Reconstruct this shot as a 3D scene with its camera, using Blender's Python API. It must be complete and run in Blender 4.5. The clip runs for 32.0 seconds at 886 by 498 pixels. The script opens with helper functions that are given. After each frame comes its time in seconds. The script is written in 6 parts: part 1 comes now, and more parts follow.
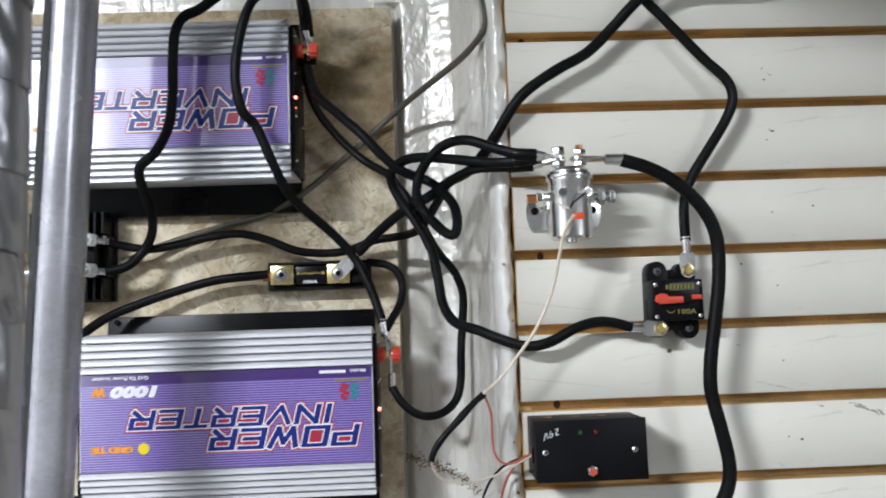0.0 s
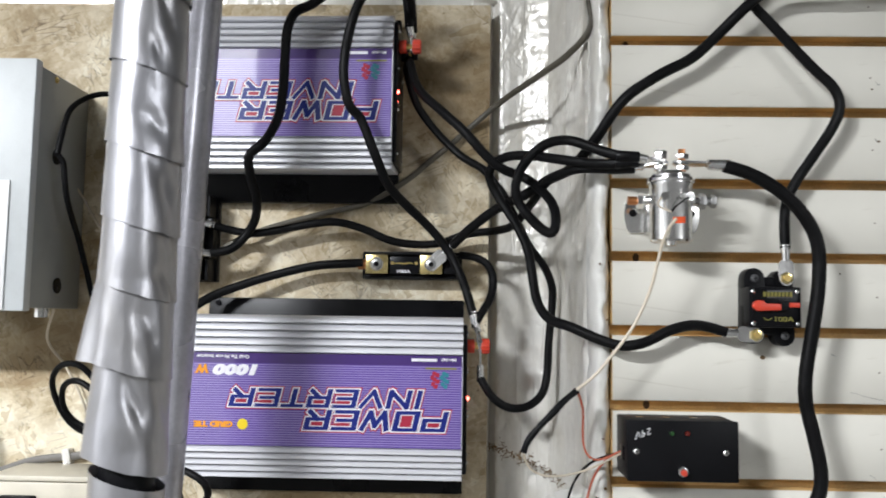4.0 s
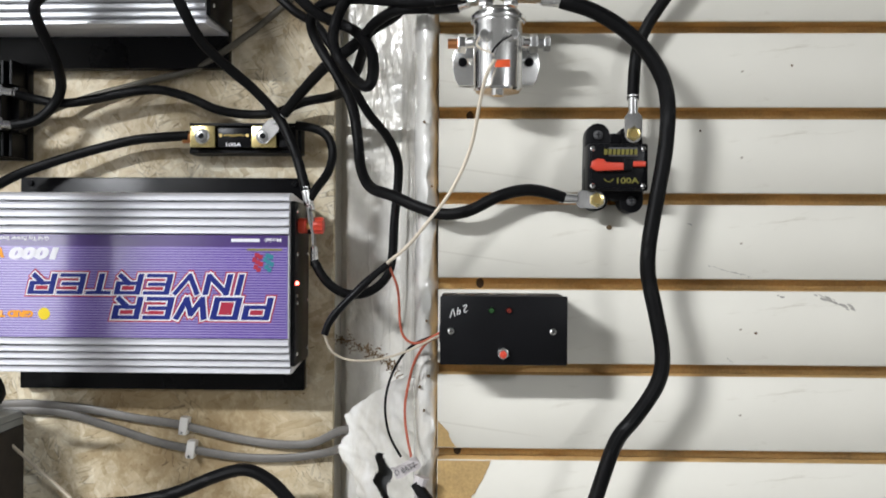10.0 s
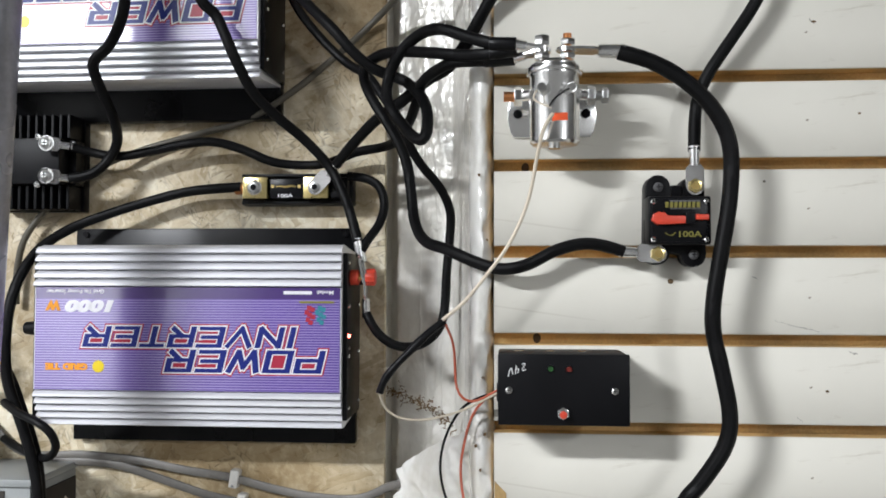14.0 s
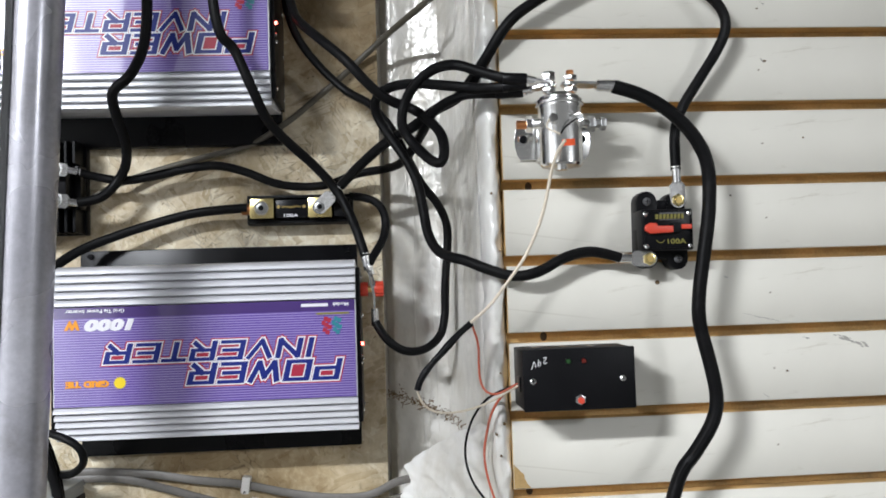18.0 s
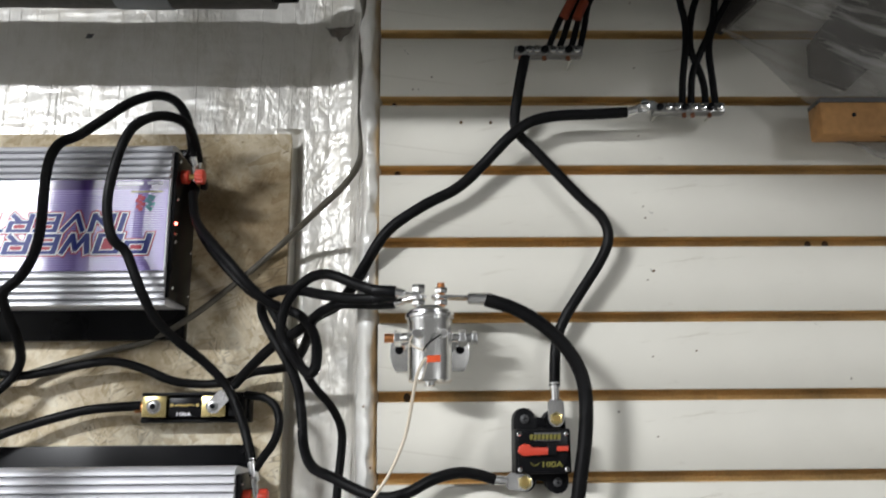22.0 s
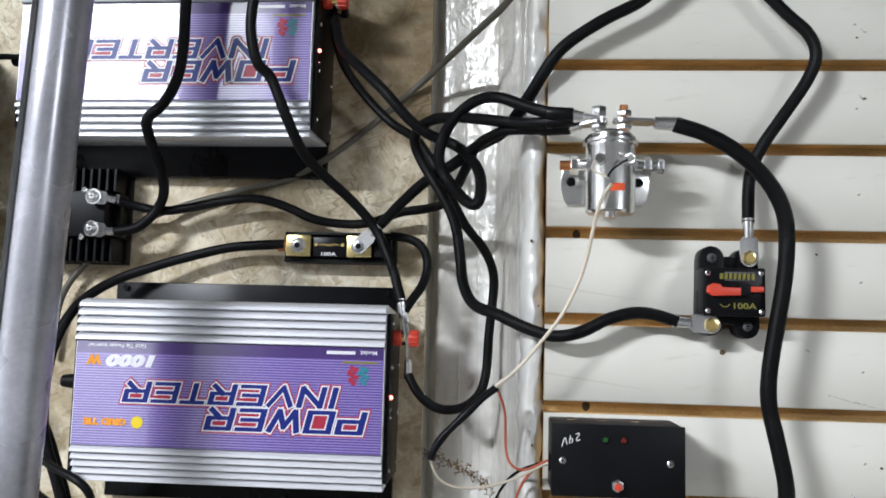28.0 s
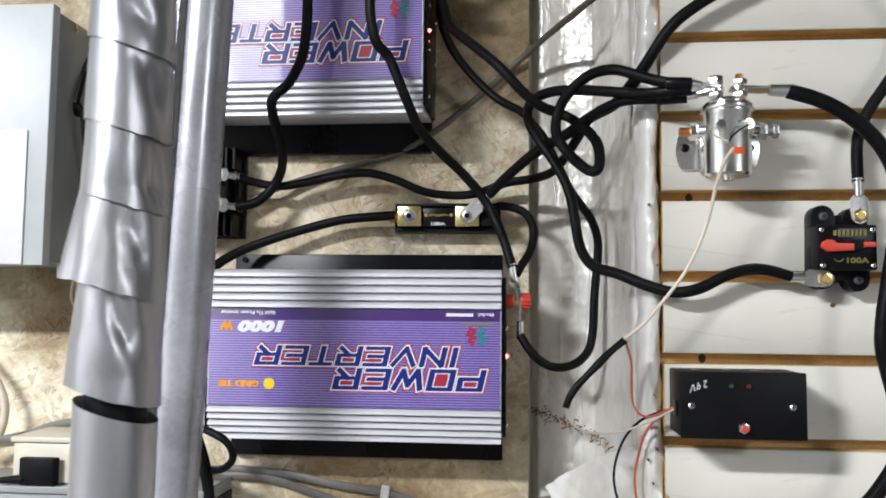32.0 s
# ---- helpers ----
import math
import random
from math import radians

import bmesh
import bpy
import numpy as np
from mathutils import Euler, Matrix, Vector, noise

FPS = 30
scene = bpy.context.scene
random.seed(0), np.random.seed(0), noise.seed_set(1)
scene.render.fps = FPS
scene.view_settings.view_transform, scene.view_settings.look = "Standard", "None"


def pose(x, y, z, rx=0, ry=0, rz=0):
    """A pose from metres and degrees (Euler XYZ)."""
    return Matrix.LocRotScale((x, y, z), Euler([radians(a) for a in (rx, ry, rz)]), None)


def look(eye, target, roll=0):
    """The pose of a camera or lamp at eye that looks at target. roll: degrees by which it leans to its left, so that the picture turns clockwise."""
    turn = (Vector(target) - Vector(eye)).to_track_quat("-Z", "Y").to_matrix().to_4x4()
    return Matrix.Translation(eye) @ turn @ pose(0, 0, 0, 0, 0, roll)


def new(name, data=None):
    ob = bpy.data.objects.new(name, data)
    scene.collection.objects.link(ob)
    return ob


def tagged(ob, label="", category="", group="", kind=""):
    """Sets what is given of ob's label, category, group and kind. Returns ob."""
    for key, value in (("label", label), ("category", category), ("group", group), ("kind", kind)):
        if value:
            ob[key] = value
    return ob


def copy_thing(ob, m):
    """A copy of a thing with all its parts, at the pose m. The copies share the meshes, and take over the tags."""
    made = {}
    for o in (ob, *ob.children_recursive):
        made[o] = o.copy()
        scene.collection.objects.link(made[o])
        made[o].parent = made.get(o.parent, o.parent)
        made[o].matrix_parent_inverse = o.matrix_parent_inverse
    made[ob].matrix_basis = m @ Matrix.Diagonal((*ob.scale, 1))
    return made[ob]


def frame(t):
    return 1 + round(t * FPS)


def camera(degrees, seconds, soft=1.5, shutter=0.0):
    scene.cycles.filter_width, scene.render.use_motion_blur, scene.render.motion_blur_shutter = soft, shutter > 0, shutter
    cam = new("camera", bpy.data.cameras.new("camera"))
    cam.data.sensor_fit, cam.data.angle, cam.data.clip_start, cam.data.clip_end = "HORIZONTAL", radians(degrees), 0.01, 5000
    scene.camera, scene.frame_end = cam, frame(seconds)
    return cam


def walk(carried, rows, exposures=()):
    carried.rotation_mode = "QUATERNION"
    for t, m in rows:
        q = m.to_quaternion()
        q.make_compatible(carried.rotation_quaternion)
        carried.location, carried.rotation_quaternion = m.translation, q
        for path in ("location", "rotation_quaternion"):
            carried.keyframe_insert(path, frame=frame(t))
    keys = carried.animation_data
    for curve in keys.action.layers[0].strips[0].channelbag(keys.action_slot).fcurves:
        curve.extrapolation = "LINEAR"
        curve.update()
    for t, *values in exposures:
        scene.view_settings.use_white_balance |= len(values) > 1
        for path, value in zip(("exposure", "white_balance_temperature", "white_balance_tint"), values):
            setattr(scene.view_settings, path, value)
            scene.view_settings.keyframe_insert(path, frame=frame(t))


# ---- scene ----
cam = camera(57.2, 32.0, soft=1.75, shutter=0.5)
PATH = [
    (0, (0.051, -0.82, 1.421), (0.132, 1.169, 1.612), -2.0),
    (0.5, (0.011, -0.844, 1.43), (0.08, 1.149, 1.587), -1.4),
    (1, (-0.011, -0.843, 1.43), (0.009, 1.15, 1.595), -0.7),
    (1.5, (-0.031, -0.844, 1.434), (-0.045, 1.15, 1.596), 0.0),
    (2, (-0.045, -0.84, 1.434), (-0.082, 1.153, 1.599), 0.6),
    (2.5, (-0.063, -0.839, 1.429), (-0.095, 1.153, 1.604), 1.0),
    (4.5, (0.07, -0.841, 1.422), (-0.014, 1.151, 1.588), 0.6),
    (5, (0.147, -0.807, 1.411), (0.001, 1.177, 1.615), 0.5),
    (5.5, (0.188, -0.784, 1.407), (0.047, 1.199, 1.626), 0.1),
    (6, (0.197, -0.771, 1.412), (0.102, 1.216, 1.62), -0.3),
    (6.5, (0.206, -0.759, 1.422), (0.127, 1.231, 1.606), -1.0),
    (7, (0.205, -0.749, 1.429), (0.128, 1.242, 1.596), -1.1),
    (7.5, (0.198, -0.743, 1.428), (0.127, 1.249, 1.595), -1.0),
    (8, (0.194, -0.739, 1.418), (0.125, 1.251, 1.598), -0.8),
    (8.5, (0.192, -0.735, 1.415), (0.121, 1.258, 1.572), -0.7),
    (9, (0.188, -0.731, 1.399), (0.122, 1.265, 1.507), -0.4),
    (9.5, (0.183, -0.728, 1.376), (0.126, 1.271, 1.435), 0.1),
    (10, (0.179, -0.726, 1.372), (0.133, 1.274, 1.364), 0.3),
    (10.5, (0.178, -0.723, 1.367), (0.131, 1.276, 1.338), 0.4),
    (11, (0.18, -0.718, 1.37), (0.121, 1.281, 1.353), 0.4),
    (11.5, (0.182, -0.716, 1.38), (0.103, 1.283, 1.399), 0.2),
    (12, (0.178, -0.714, 1.383), (0.088, 1.284, 1.428), 0.2),
    (12.5, (0.174, -0.713, 1.386), (0.073, 1.283, 1.437), 0.2),
    (13, (0.17, -0.714, 1.39), (0.056, 1.282, 1.442), 0.1),
    (13.5, (0.168, -0.714, 1.392), (0.038, 1.281, 1.451), 0.1),
    (14, (0.164, -0.714, 1.392), (0.022, 1.28, 1.462), 0.1),
    (14.5, (0.159, -0.716, 1.394), (0.009, 1.277, 1.473), 0.1),
    (15, (0.151, -0.716, 1.394), (-0.006, 1.275, 1.489), -0.1),
    (15.5, (0.143, -0.718, 1.397), (-0.019, 1.273, 1.504), -0.4),
    (17.5, (0.052, -0.782, 1.393), (0.142, 1.214, 1.495), -2.1),
    (18, (0.036, -0.798, 1.386), (0.185, 1.194, 1.492), -1.8),
    (18.5, (0.041, -0.8, 1.389), (0.192, 1.192, 1.485), -1.6),
    (19, (0.062, -0.791, 1.391), (0.159, 1.205, 1.488), -1.1),
    (19.5, (0.09, -0.777, 1.397), (0.1, 1.22, 1.507), -0.5),
    (20, (0.131, -0.77, 1.4), (0.051, 1.22, 1.586), 0.2),
    (20.5, (0.172, -0.776, 1.409), (0.05, 1.205, 1.656), 0.4),
    (21, (0.203, -0.784, 1.423), (0.092, 1.189, 1.728), 0.4),
    (21.5, (0.202, -0.792, 1.437), (0.18, 1.171, 1.816), -0.0),
    (22, (0.204, -0.793, 1.454), (0.249, 1.156, 1.902), -0.5),
    (22.5, (0.207, -0.789, 1.464), (0.309, 1.145, 1.965), -0.9),
    (23, (0.207, -0.782, 1.472), (0.347, 1.143, 1.993), -1.3),
    (23.5, (0.2, -0.774, 1.475), (0.366, 1.149, 2.001), -1.5),
    (24, (0.201, -0.762, 1.478), (0.355, 1.161, 2.008), -1.5),
    (24.5, (0.201, -0.752, 1.472), (0.346, 1.165, 2.023), -1.3),
    (25, (0.203, -0.741, 1.472), (0.333, 1.182, 2.003), -1.1),
    (25.5, (0.196, -0.731, 1.465), (0.293, 1.209, 1.939), -0.8),
    (26, (0.17, -0.719, 1.448), (0.188, 1.242, 1.841), 0.2),
    (26.5, (0.148, -0.716, 1.436), (0.062, 1.26, 1.731), 0.9),
    (28.5, (0.116, -0.721, 1.4), (-0.031, 1.266, 1.582), 1.5),
    (29, (0.115, -0.722, 1.399), (-0.045, 1.264, 1.571), 1.5),
    (29.5, (0.123, -0.72, 1.397), (-0.075, 1.263, 1.57), 1.4),
    (30, (0.128, -0.719, 1.397), (-0.111, 1.259, 1.565), 1.3),
    (30.5, (0.128, -0.722, 1.395), (-0.149, 1.252, 1.56), 1.2),
    (31, (0.109, -0.734, 1.392), (-0.167, 1.24, 1.552), 1.1),
    (31.5, (0.07, -0.753, 1.389), (-0.166, 1.227, 1.54), 0.7),
    (32, (0.02, -0.775, 1.381), (-0.157, 1.212, 1.532), 0.5),
]
EXPOSURES = [(0.0, 0.05, 6125, 12), (1.0, 0.10, 6150, 12), (2.0, 0.10, 6200, 12), (4.0, 0.10, 6350, 12), (5.0, 0.10, 6525, 12), (6.0, 0.10, 6475, 12), (8.0, 0.10, 6400, 12), (11.0, 0.10, 6400, 12), (13.0, 0.10, 6350, 12), (15.0, 0.10, 6325, 12), (18.0, 0.10, 6250, 12), (20.0, 0.10, 6350, 12), (21.0, 0.10, 6450, 12), (23.0, 0.02, 6400, 12), (24.5, -0.03, 6275, 12), (26.0, 0.10, 6100, 12), (29.0, 0.10, 6100, 12), (30.0, 0.10, 6125, 12), (31.0, 0.10, 6150, 12), (32.0, 0.10, 6325, 12)]
LAMP_TINT = (0.94, 0.97, 0.98)
# x, y, length, power, turn, width: a row of tubes before the board, and one to the right
LAMPS = [(-1.37, -1.74, 0.56, 117, 0, 0.16), (-0.90, -1.74, 0.25, 14, 0, 0.16), (2.45, -3.0, 0.5, 78, 0, 0.3)]
walk(cam, [(t, look(eye, target, roll)) for t, eye, target, roll in PATH], EXPOSURES)

# ---- world and lamps ----
world = bpy.data.worlds.new("world")
scene.world = world
world.use_nodes = True
world.node_tree.nodes["Background"].inputs[0].default_value = (0.9, 0.95, 1.0, 1)
world.node_tree.nodes["Background"].inputs[1].default_value = 0.05


# ---- materials ----
def nodes_of(name):
    m = bpy.data.materials.new(name)
    m.use_nodes = True
    nt = m.node_tree
    return m, nt, nt.nodes["Principled BSDF"]


def ramp(nt, stops):
    r = nt.nodes.new("ShaderNodeValToRGB")
    while len(r.color_ramp.elements) < len(stops):
        r.color_ramp.elements.new(0.5)
    for e, (p, c) in zip(r.color_ramp.elements, stops):
        e.position, e.color = p, (*c, 1)
    return r


def coords(nt, scale=(1, 1, 1), rot=(0, 0, 0), kind="Object"):
    """Object coordinates, first turned and then stretched."""
    tc, turn, mp = nt.nodes.new("ShaderNodeTexCoord"), nt.nodes.new("ShaderNodeMapping"), nt.nodes.new("ShaderNodeMapping")
    nt.links.new(tc.outputs[kind], turn.inputs[0])
    nt.links.new(turn.outputs[0], mp.inputs[0])
    turn.inputs[2].default_value, mp.inputs[3].default_value = rot, scale
    return mp


def noise_of(nt, mp, scale, detail=4.0, rough=0.55):
    n = nt.nodes.new("ShaderNodeTexNoise")
    n.inputs["Scale"].default_value, n.inputs["Detail"].default_value, n.inputs["Roughness"].default_value = scale, detail, rough
    nt.links.new(mp.outputs[0], n.inputs["Vector"])
    return n


def mix(nt, fac, a, b, mode="MIX"):
    x = nt.nodes.new("ShaderNodeMix")
    x.data_type, x.blend_type = "RGBA", mode
    for sock, v in ((x.inputs[0], fac), (x.inputs[6], a), (x.inputs[7], b)):
        if hasattr(v, "is_output"):
            nt.links.new(v, sock)
        elif isinstance(v, tuple):
            sock.default_value = (*v, 1)
        else:
            sock.default_value = v
    return x.outputs[2]


def bump_of(nt, height, bsdf, strength=0.3, dist=0.001):
    b = nt.nodes.new("ShaderNodeBump")
    b.inputs["Strength"].default_value, b.inputs["Distance"].default_value = strength, dist
    nt.links.new(height, b.inputs["Height"])
    nt.links.new(b.outputs[0], bsdf.inputs["Normal"])


def plain(name, col, rough=0.5, metal=0.0, vary=0.25, grain=60.0, bump=0.15, coat=0.0, dirt=0.0, dirt_col=(0.12, 0.1, 0.07), gloss=0.5):
    """A painted, moulded or metal surface with grain, blotches and uneven gloss."""
    m, nt, b = nodes_of(name)
    mp = coords(nt)
    big, fine = noise_of(nt, mp, 9.0, 3.0), noise_of(nt, mp, grain * 10, 4.0)
    dark = tuple(c * (1 - vary) for c in col)
    light = tuple(min(1, c * (1 + vary * 0.5)) for c in col)
    r1 = ramp(nt, [(0.35, dark), (0.65, light)])
    nt.links.new(big.outputs["Fac"], r1.inputs[0])
    c = mix(nt, 0.25 * vary / 0.25, r1.outputs[0], fine.outputs["Fac"], "OVERLAY") if vary else r1.outputs[0]
    if dirt:
        d = noise_of(nt, mp, 23.0, 8.0, 0.7)
        rd = ramp(nt, [(0.52, (0, 0, 0)), (0.75, (dirt, dirt, dirt))])
        nt.links.new(d.outputs["Fac"], rd.inputs[0])
        c = mix(nt, rd.outputs[0], c, dirt_col)
    nt.links.new(c, b.inputs["Base Color"])
    mr = nt.nodes.new("ShaderNodeMapRange")
    mr.inputs[3].default_value, mr.inputs[4].default_value = max(0.02, rough - 0.1), min(1, rough + 0.12)
    nt.links.new(big.outputs["Fac"], mr.inputs[0])
    nt.links.new(mr.outputs[0], b.inputs["Roughness"])
    b.inputs["Metallic"].default_value = metal
    b.inputs["Coat Weight"].default_value = coat
    b.inputs["Specular IOR Level"].default_value = gloss
    if bump:
        bump_of(nt, fine.outputs["Fac"], b, bump, 0.0004)
    return m


def osb_material():
    """Pressed strands in four directions, thin cracks between them, flecks, weathering and water stains, one with shade
    in it.
    """
    m, nt, b = nodes_of("osb")
    base = coords(nt)
    wob = noise_of(nt, base, 34.0, 3.0)
    col, hgt, cracks = None, None, None
    pick = noise_of(nt, base, 30.0, 2.0)
    for n, (turn, sx, sz, cut) in enumerate(((0.3, 26, 120, 0), (-0.8, 34, 150, 0.47), (1.3, 30, 130, 0.53), (2.1, 40, 160, 0.59))):
        mp = coords(nt, (sx, 1, sz), (0, turn, 0))
        vec = mix(nt, 0.05, mp.outputs[0], wob.outputs["Color"], "ADD")
        v = nt.nodes.new("ShaderNodeTexVoronoi")
        v.inputs["Scale"].default_value = 1.0
        nt.links.new(vec, v.inputs["Vector"])
        sep = nt.nodes.new("ShaderNodeSeparateColor")
        nt.links.new(v.outputs["Color"], sep.inputs[0])
        e = nt.nodes.new("ShaderNodeTexVoronoi")
        e.feature = "DISTANCE_TO_EDGE"
        e.inputs["Scale"].default_value = 1.0
        nt.links.new(vec, e.inputs["Vector"])
        r = ramp(nt, [(0.0, (0.62, 0.52, 0.355)), (0.25, (0.75, 0.66, 0.49)), (0.75, (0.80, 0.72, 0.56)), (1.0, (0.86, 0.80, 0.66))])
        nt.links.new(sep.outputs[0], r.inputs[0])
        grain = noise_of(nt, coords(nt, (40, 1, 700), (0, turn, 0)), 1.0, 3.0)
        c = mix(nt, 0.2, r.outputs[0], grain.outputs["Fac"], "OVERLAY")
        k = ramp(nt, [(0.0, (0.0, 0.0, 0.0)), (0.07, (1, 1, 1))])
        nt.links.new(e.outputs["Distance"], k.inputs[0])
        if col is None:
            col, hgt, cracks = c, sep.outputs[1], k.outputs[0]
            continue
        g = nt.nodes.new("ShaderNodeMath")
        g.operation = "GREATER_THAN"
        g.inputs[1].default_value = cut
        nt.links.new(pick.outputs["Fac"], g.inputs[0])
        col = mix(nt, g.outputs[0], col, c)
        hgt = mix(nt, g.outputs[0], hgt, sep.outputs[1])
        cracks = mix(nt, g.outputs[0], cracks, k.outputs[0])
    few = noise_of(nt, base, 26.0, 4.0, 0.6)
    rk = ramp(nt, [(0.50, (0, 0, 0)), (0.68, (0.75, 0.75, 0.75))])
    nt.links.new(few.outputs["Fac"], rk.inputs[0])
    dark = mix(nt, cracks, (0.17, 0.12, 0.07), (1, 1, 1))
    col = mix(nt, rk.outputs[0], col, mix(nt, 1.0, col, dark, "MULTIPLY"))
    pale = noise_of(nt, base, 14.0, 7.0, 0.7)
    rp = ramp(nt, [(0.42, (0.62, 0.55, 0.43)), (0.52, (0.93, 0.91, 0.86)), (0.62, (1.12, 1.14, 1.16))])
    nt.links.new(pale.outputs["Fac"], rp.inputs[0])
    col = mix(nt, 0.85, col, rp.outputs[0], "MULTIPLY")
    stain = noise_of(nt, base, 4.5, 6.0, 0.65)
    rs = ramp(nt, [(0.46, (1, 1, 1)), (0.66, (0.50, 0.41, 0.29))])
    nt.links.new(stain.outputs["Fac"], rs.inputs[0])
    col = mix(nt, 0.6, col, rs.outputs[0], "MULTIPLY")
    # old brown water stains: ragged blotches, the top one deepened with the inverter's shade
    for centre, size in (((0.0, 0.18, 1.70), 0.150), ((-0.10, 0.18, 1.16), 0.170), ((-0.50, 0.18, 1.40), 0.110)):
        at = nt.nodes.new("ShaderNodeVectorMath")
        at.operation = "DISTANCE"
        at.inputs[1].default_value = centre
        nt.links.new(base.outputs[0], at.inputs[0])
        ragged = noise_of(nt, base, 16.0, 6.0, 0.65)
        add = nt.nodes.new("ShaderNodeMath")
        add.operation = "MULTIPLY_ADD"
        add.inputs[1].default_value = 0.20
        nt.links.new(ragged.outputs["Fac"], add.inputs[0])
        nt.links.new(at.outputs["Value"], add.inputs[2])
        rw = ramp(nt, [(size * 0.75 + 0.06, (0.40, 0.335, 0.245) if centre[2] > 1.6 else (0.66, 0.58, 0.46)), (size + 0.10, (1, 1, 1))])
        nt.links.new(add.outputs[0], rw.inputs[0])
        col = mix(nt, 0.85, col, rw.outputs[0], "MULTIPLY")
    fleck = noise_of(nt, coords(nt, (70, 1, 240), (0, 0.5, 0)), 1.0, 3.0)
    rf = ramp(nt, [(0.27, (0.30, 0.23, 0.16)), (0.31, (1, 1, 1))])
    nt.links.new(fleck.outputs["Fac"], rf.inputs[0])
    col = mix(nt, 0.8, col, rf.outputs[0], "MULTIPLY")
    nt.links.new(col, b.inputs["Base Color"])
    b.inputs["Roughness"].default_value = 0.6
    bump_of(nt, mix(nt, 0.5, hgt, cracks), b, 0.4, 0.0008)
    return m


def melamine_material():
    m, nt, b = nodes_of("melamine")
    mp = coords(nt)
    big = noise_of(nt, mp, 4.0, 4.0)
    r = ramp(nt, [(0.3, (0.715, 0.69, 0.615)), (0.7, (0.81, 0.785, 0.705))])
    nt.links.new(big.outputs["Fac"], r.inputs[0])
    scuff = noise_of(nt, coords(nt, (9, 1, 60), (0, 0.12, 0)), 1.3, 8.0, 0.72)
    rs = ramp(nt, [(0.60, (1, 1, 1)), (0.78, (0.72, 0.69, 0.64))])
    nt.links.new(scuff.outputs["Fac"], rs.inputs[0])
    spot = noise_of(nt, coords(nt, (1, 1, 1.6)), 90.0, 2.0)
    rp = ramp(nt, [(0.745, (1, 1, 1)), (0.775, (0.30, 0.24, 0.18))])
    nt.links.new(spot.outputs["Fac"], rp.inputs[0])
    c = mix(nt, 1.0, r.outputs[0], rs.outputs[0], "MULTIPLY")
    c = mix(nt, 0.8, c, rp.outputs[0], "MULTIPLY")
    line = noise_of(nt, coords(nt, (2.2, 1, 190), (0, -0.14, 0)), 1.0, 2.0)
    rl = ramp(nt, [(0.70, (1, 1, 1)), (0.74, (0.66, 0.63, 0.58))])
    nt.links.new(line.outputs["Fac"], rl.inputs[0])
    c = mix(nt, 0.28, c, rl.outputs[0], "MULTIPLY")
    nt.links.new(c, b.inputs["Base Color"])
    b.inputs["Roughness"].default_value = 0.52
    b.inputs["Specular IOR Level"].default_value = 0.35
    bump_of(nt, spot.outputs["Fac"], b, 0.05, 0.0004)
    return m


def foil_material(name, col, rough, metal, crease=0.5, size=1.0, coat=0.0, seams=False):
    """Crinkled sheet: flat facets with sharp creases at two sizes, soft dents, stained blotches."""
    m, nt, b = nodes_of(name)
    mp = coords(nt, (1.25, 1.25, 0.72))
    wob = noise_of(nt, mp, 40.0 * size, 3.0)
    vec = mix(nt, 0.030 / size, mp.outputs[0], wob.outputs["Color"], "ADD")
    h = None
    for scale, share in ((75.0, 0.5), (170.0, 0.34)):
        v = nt.nodes.new("ShaderNodeTexVoronoi")
        v.feature = "DISTANCE_TO_EDGE"
        v.inputs["Scale"].default_value = scale * size
        nt.links.new(vec, v.inputs["Vector"])
        h = v.outputs["Distance"] if h is None else mix(nt, share, h, v.outputs["Distance"])
    soft = noise_of(nt, mp, 55.0 * size, 3.0, 0.5)
    h = mix(nt, 0.5, h, soft.outputs["Fac"])
    if seams:
        # long upright fold lines
        fold = noise_of(nt, coords(nt, (34, 34, 1.6)), 1.0, 2.0, 0.4)
        rl = ramp(nt, [(0.485, (0, 0, 0)), (0.50, (1, 1, 1)), (0.515, (0, 0, 0))])
        nt.links.new(fold.outputs["Fac"], rl.inputs[0])
        h = mix(nt, 0.20, h, rl.outputs[0], "ADD")
    big = noise_of(nt, mp, 11.0, 6.0, 0.65)
    r = ramp(nt, [(0.34, tuple(c * k for c, k in zip(col, (0.80, 0.78, 0.73)))), (0.56, col)])
    nt.links.new(big.outputs["Fac"], r.inputs[0])
    nt.links.new(r.outputs[0], b.inputs["Base Color"])
    b.inputs["Roughness"].default_value, b.inputs["Metallic"].default_value = rough, metal
    b.inputs["Coat Weight"].default_value, b.inputs["Coat Roughness"].default_value = coat, 0.12
    patch = noise_of(nt, mp, 7.0, 3.0)
    rq = ramp(nt, [(0.40, (0.15, 0.15, 0.15)), (0.62, (1, 1, 1))])
    nt.links.new(patch.outputs["Fac"], rq.inputs[0])
    bump_of(nt, mix(nt, 1.0, h, rq.outputs[0], "MULTIPLY"), b, crease, 0.008 / size)
    return m


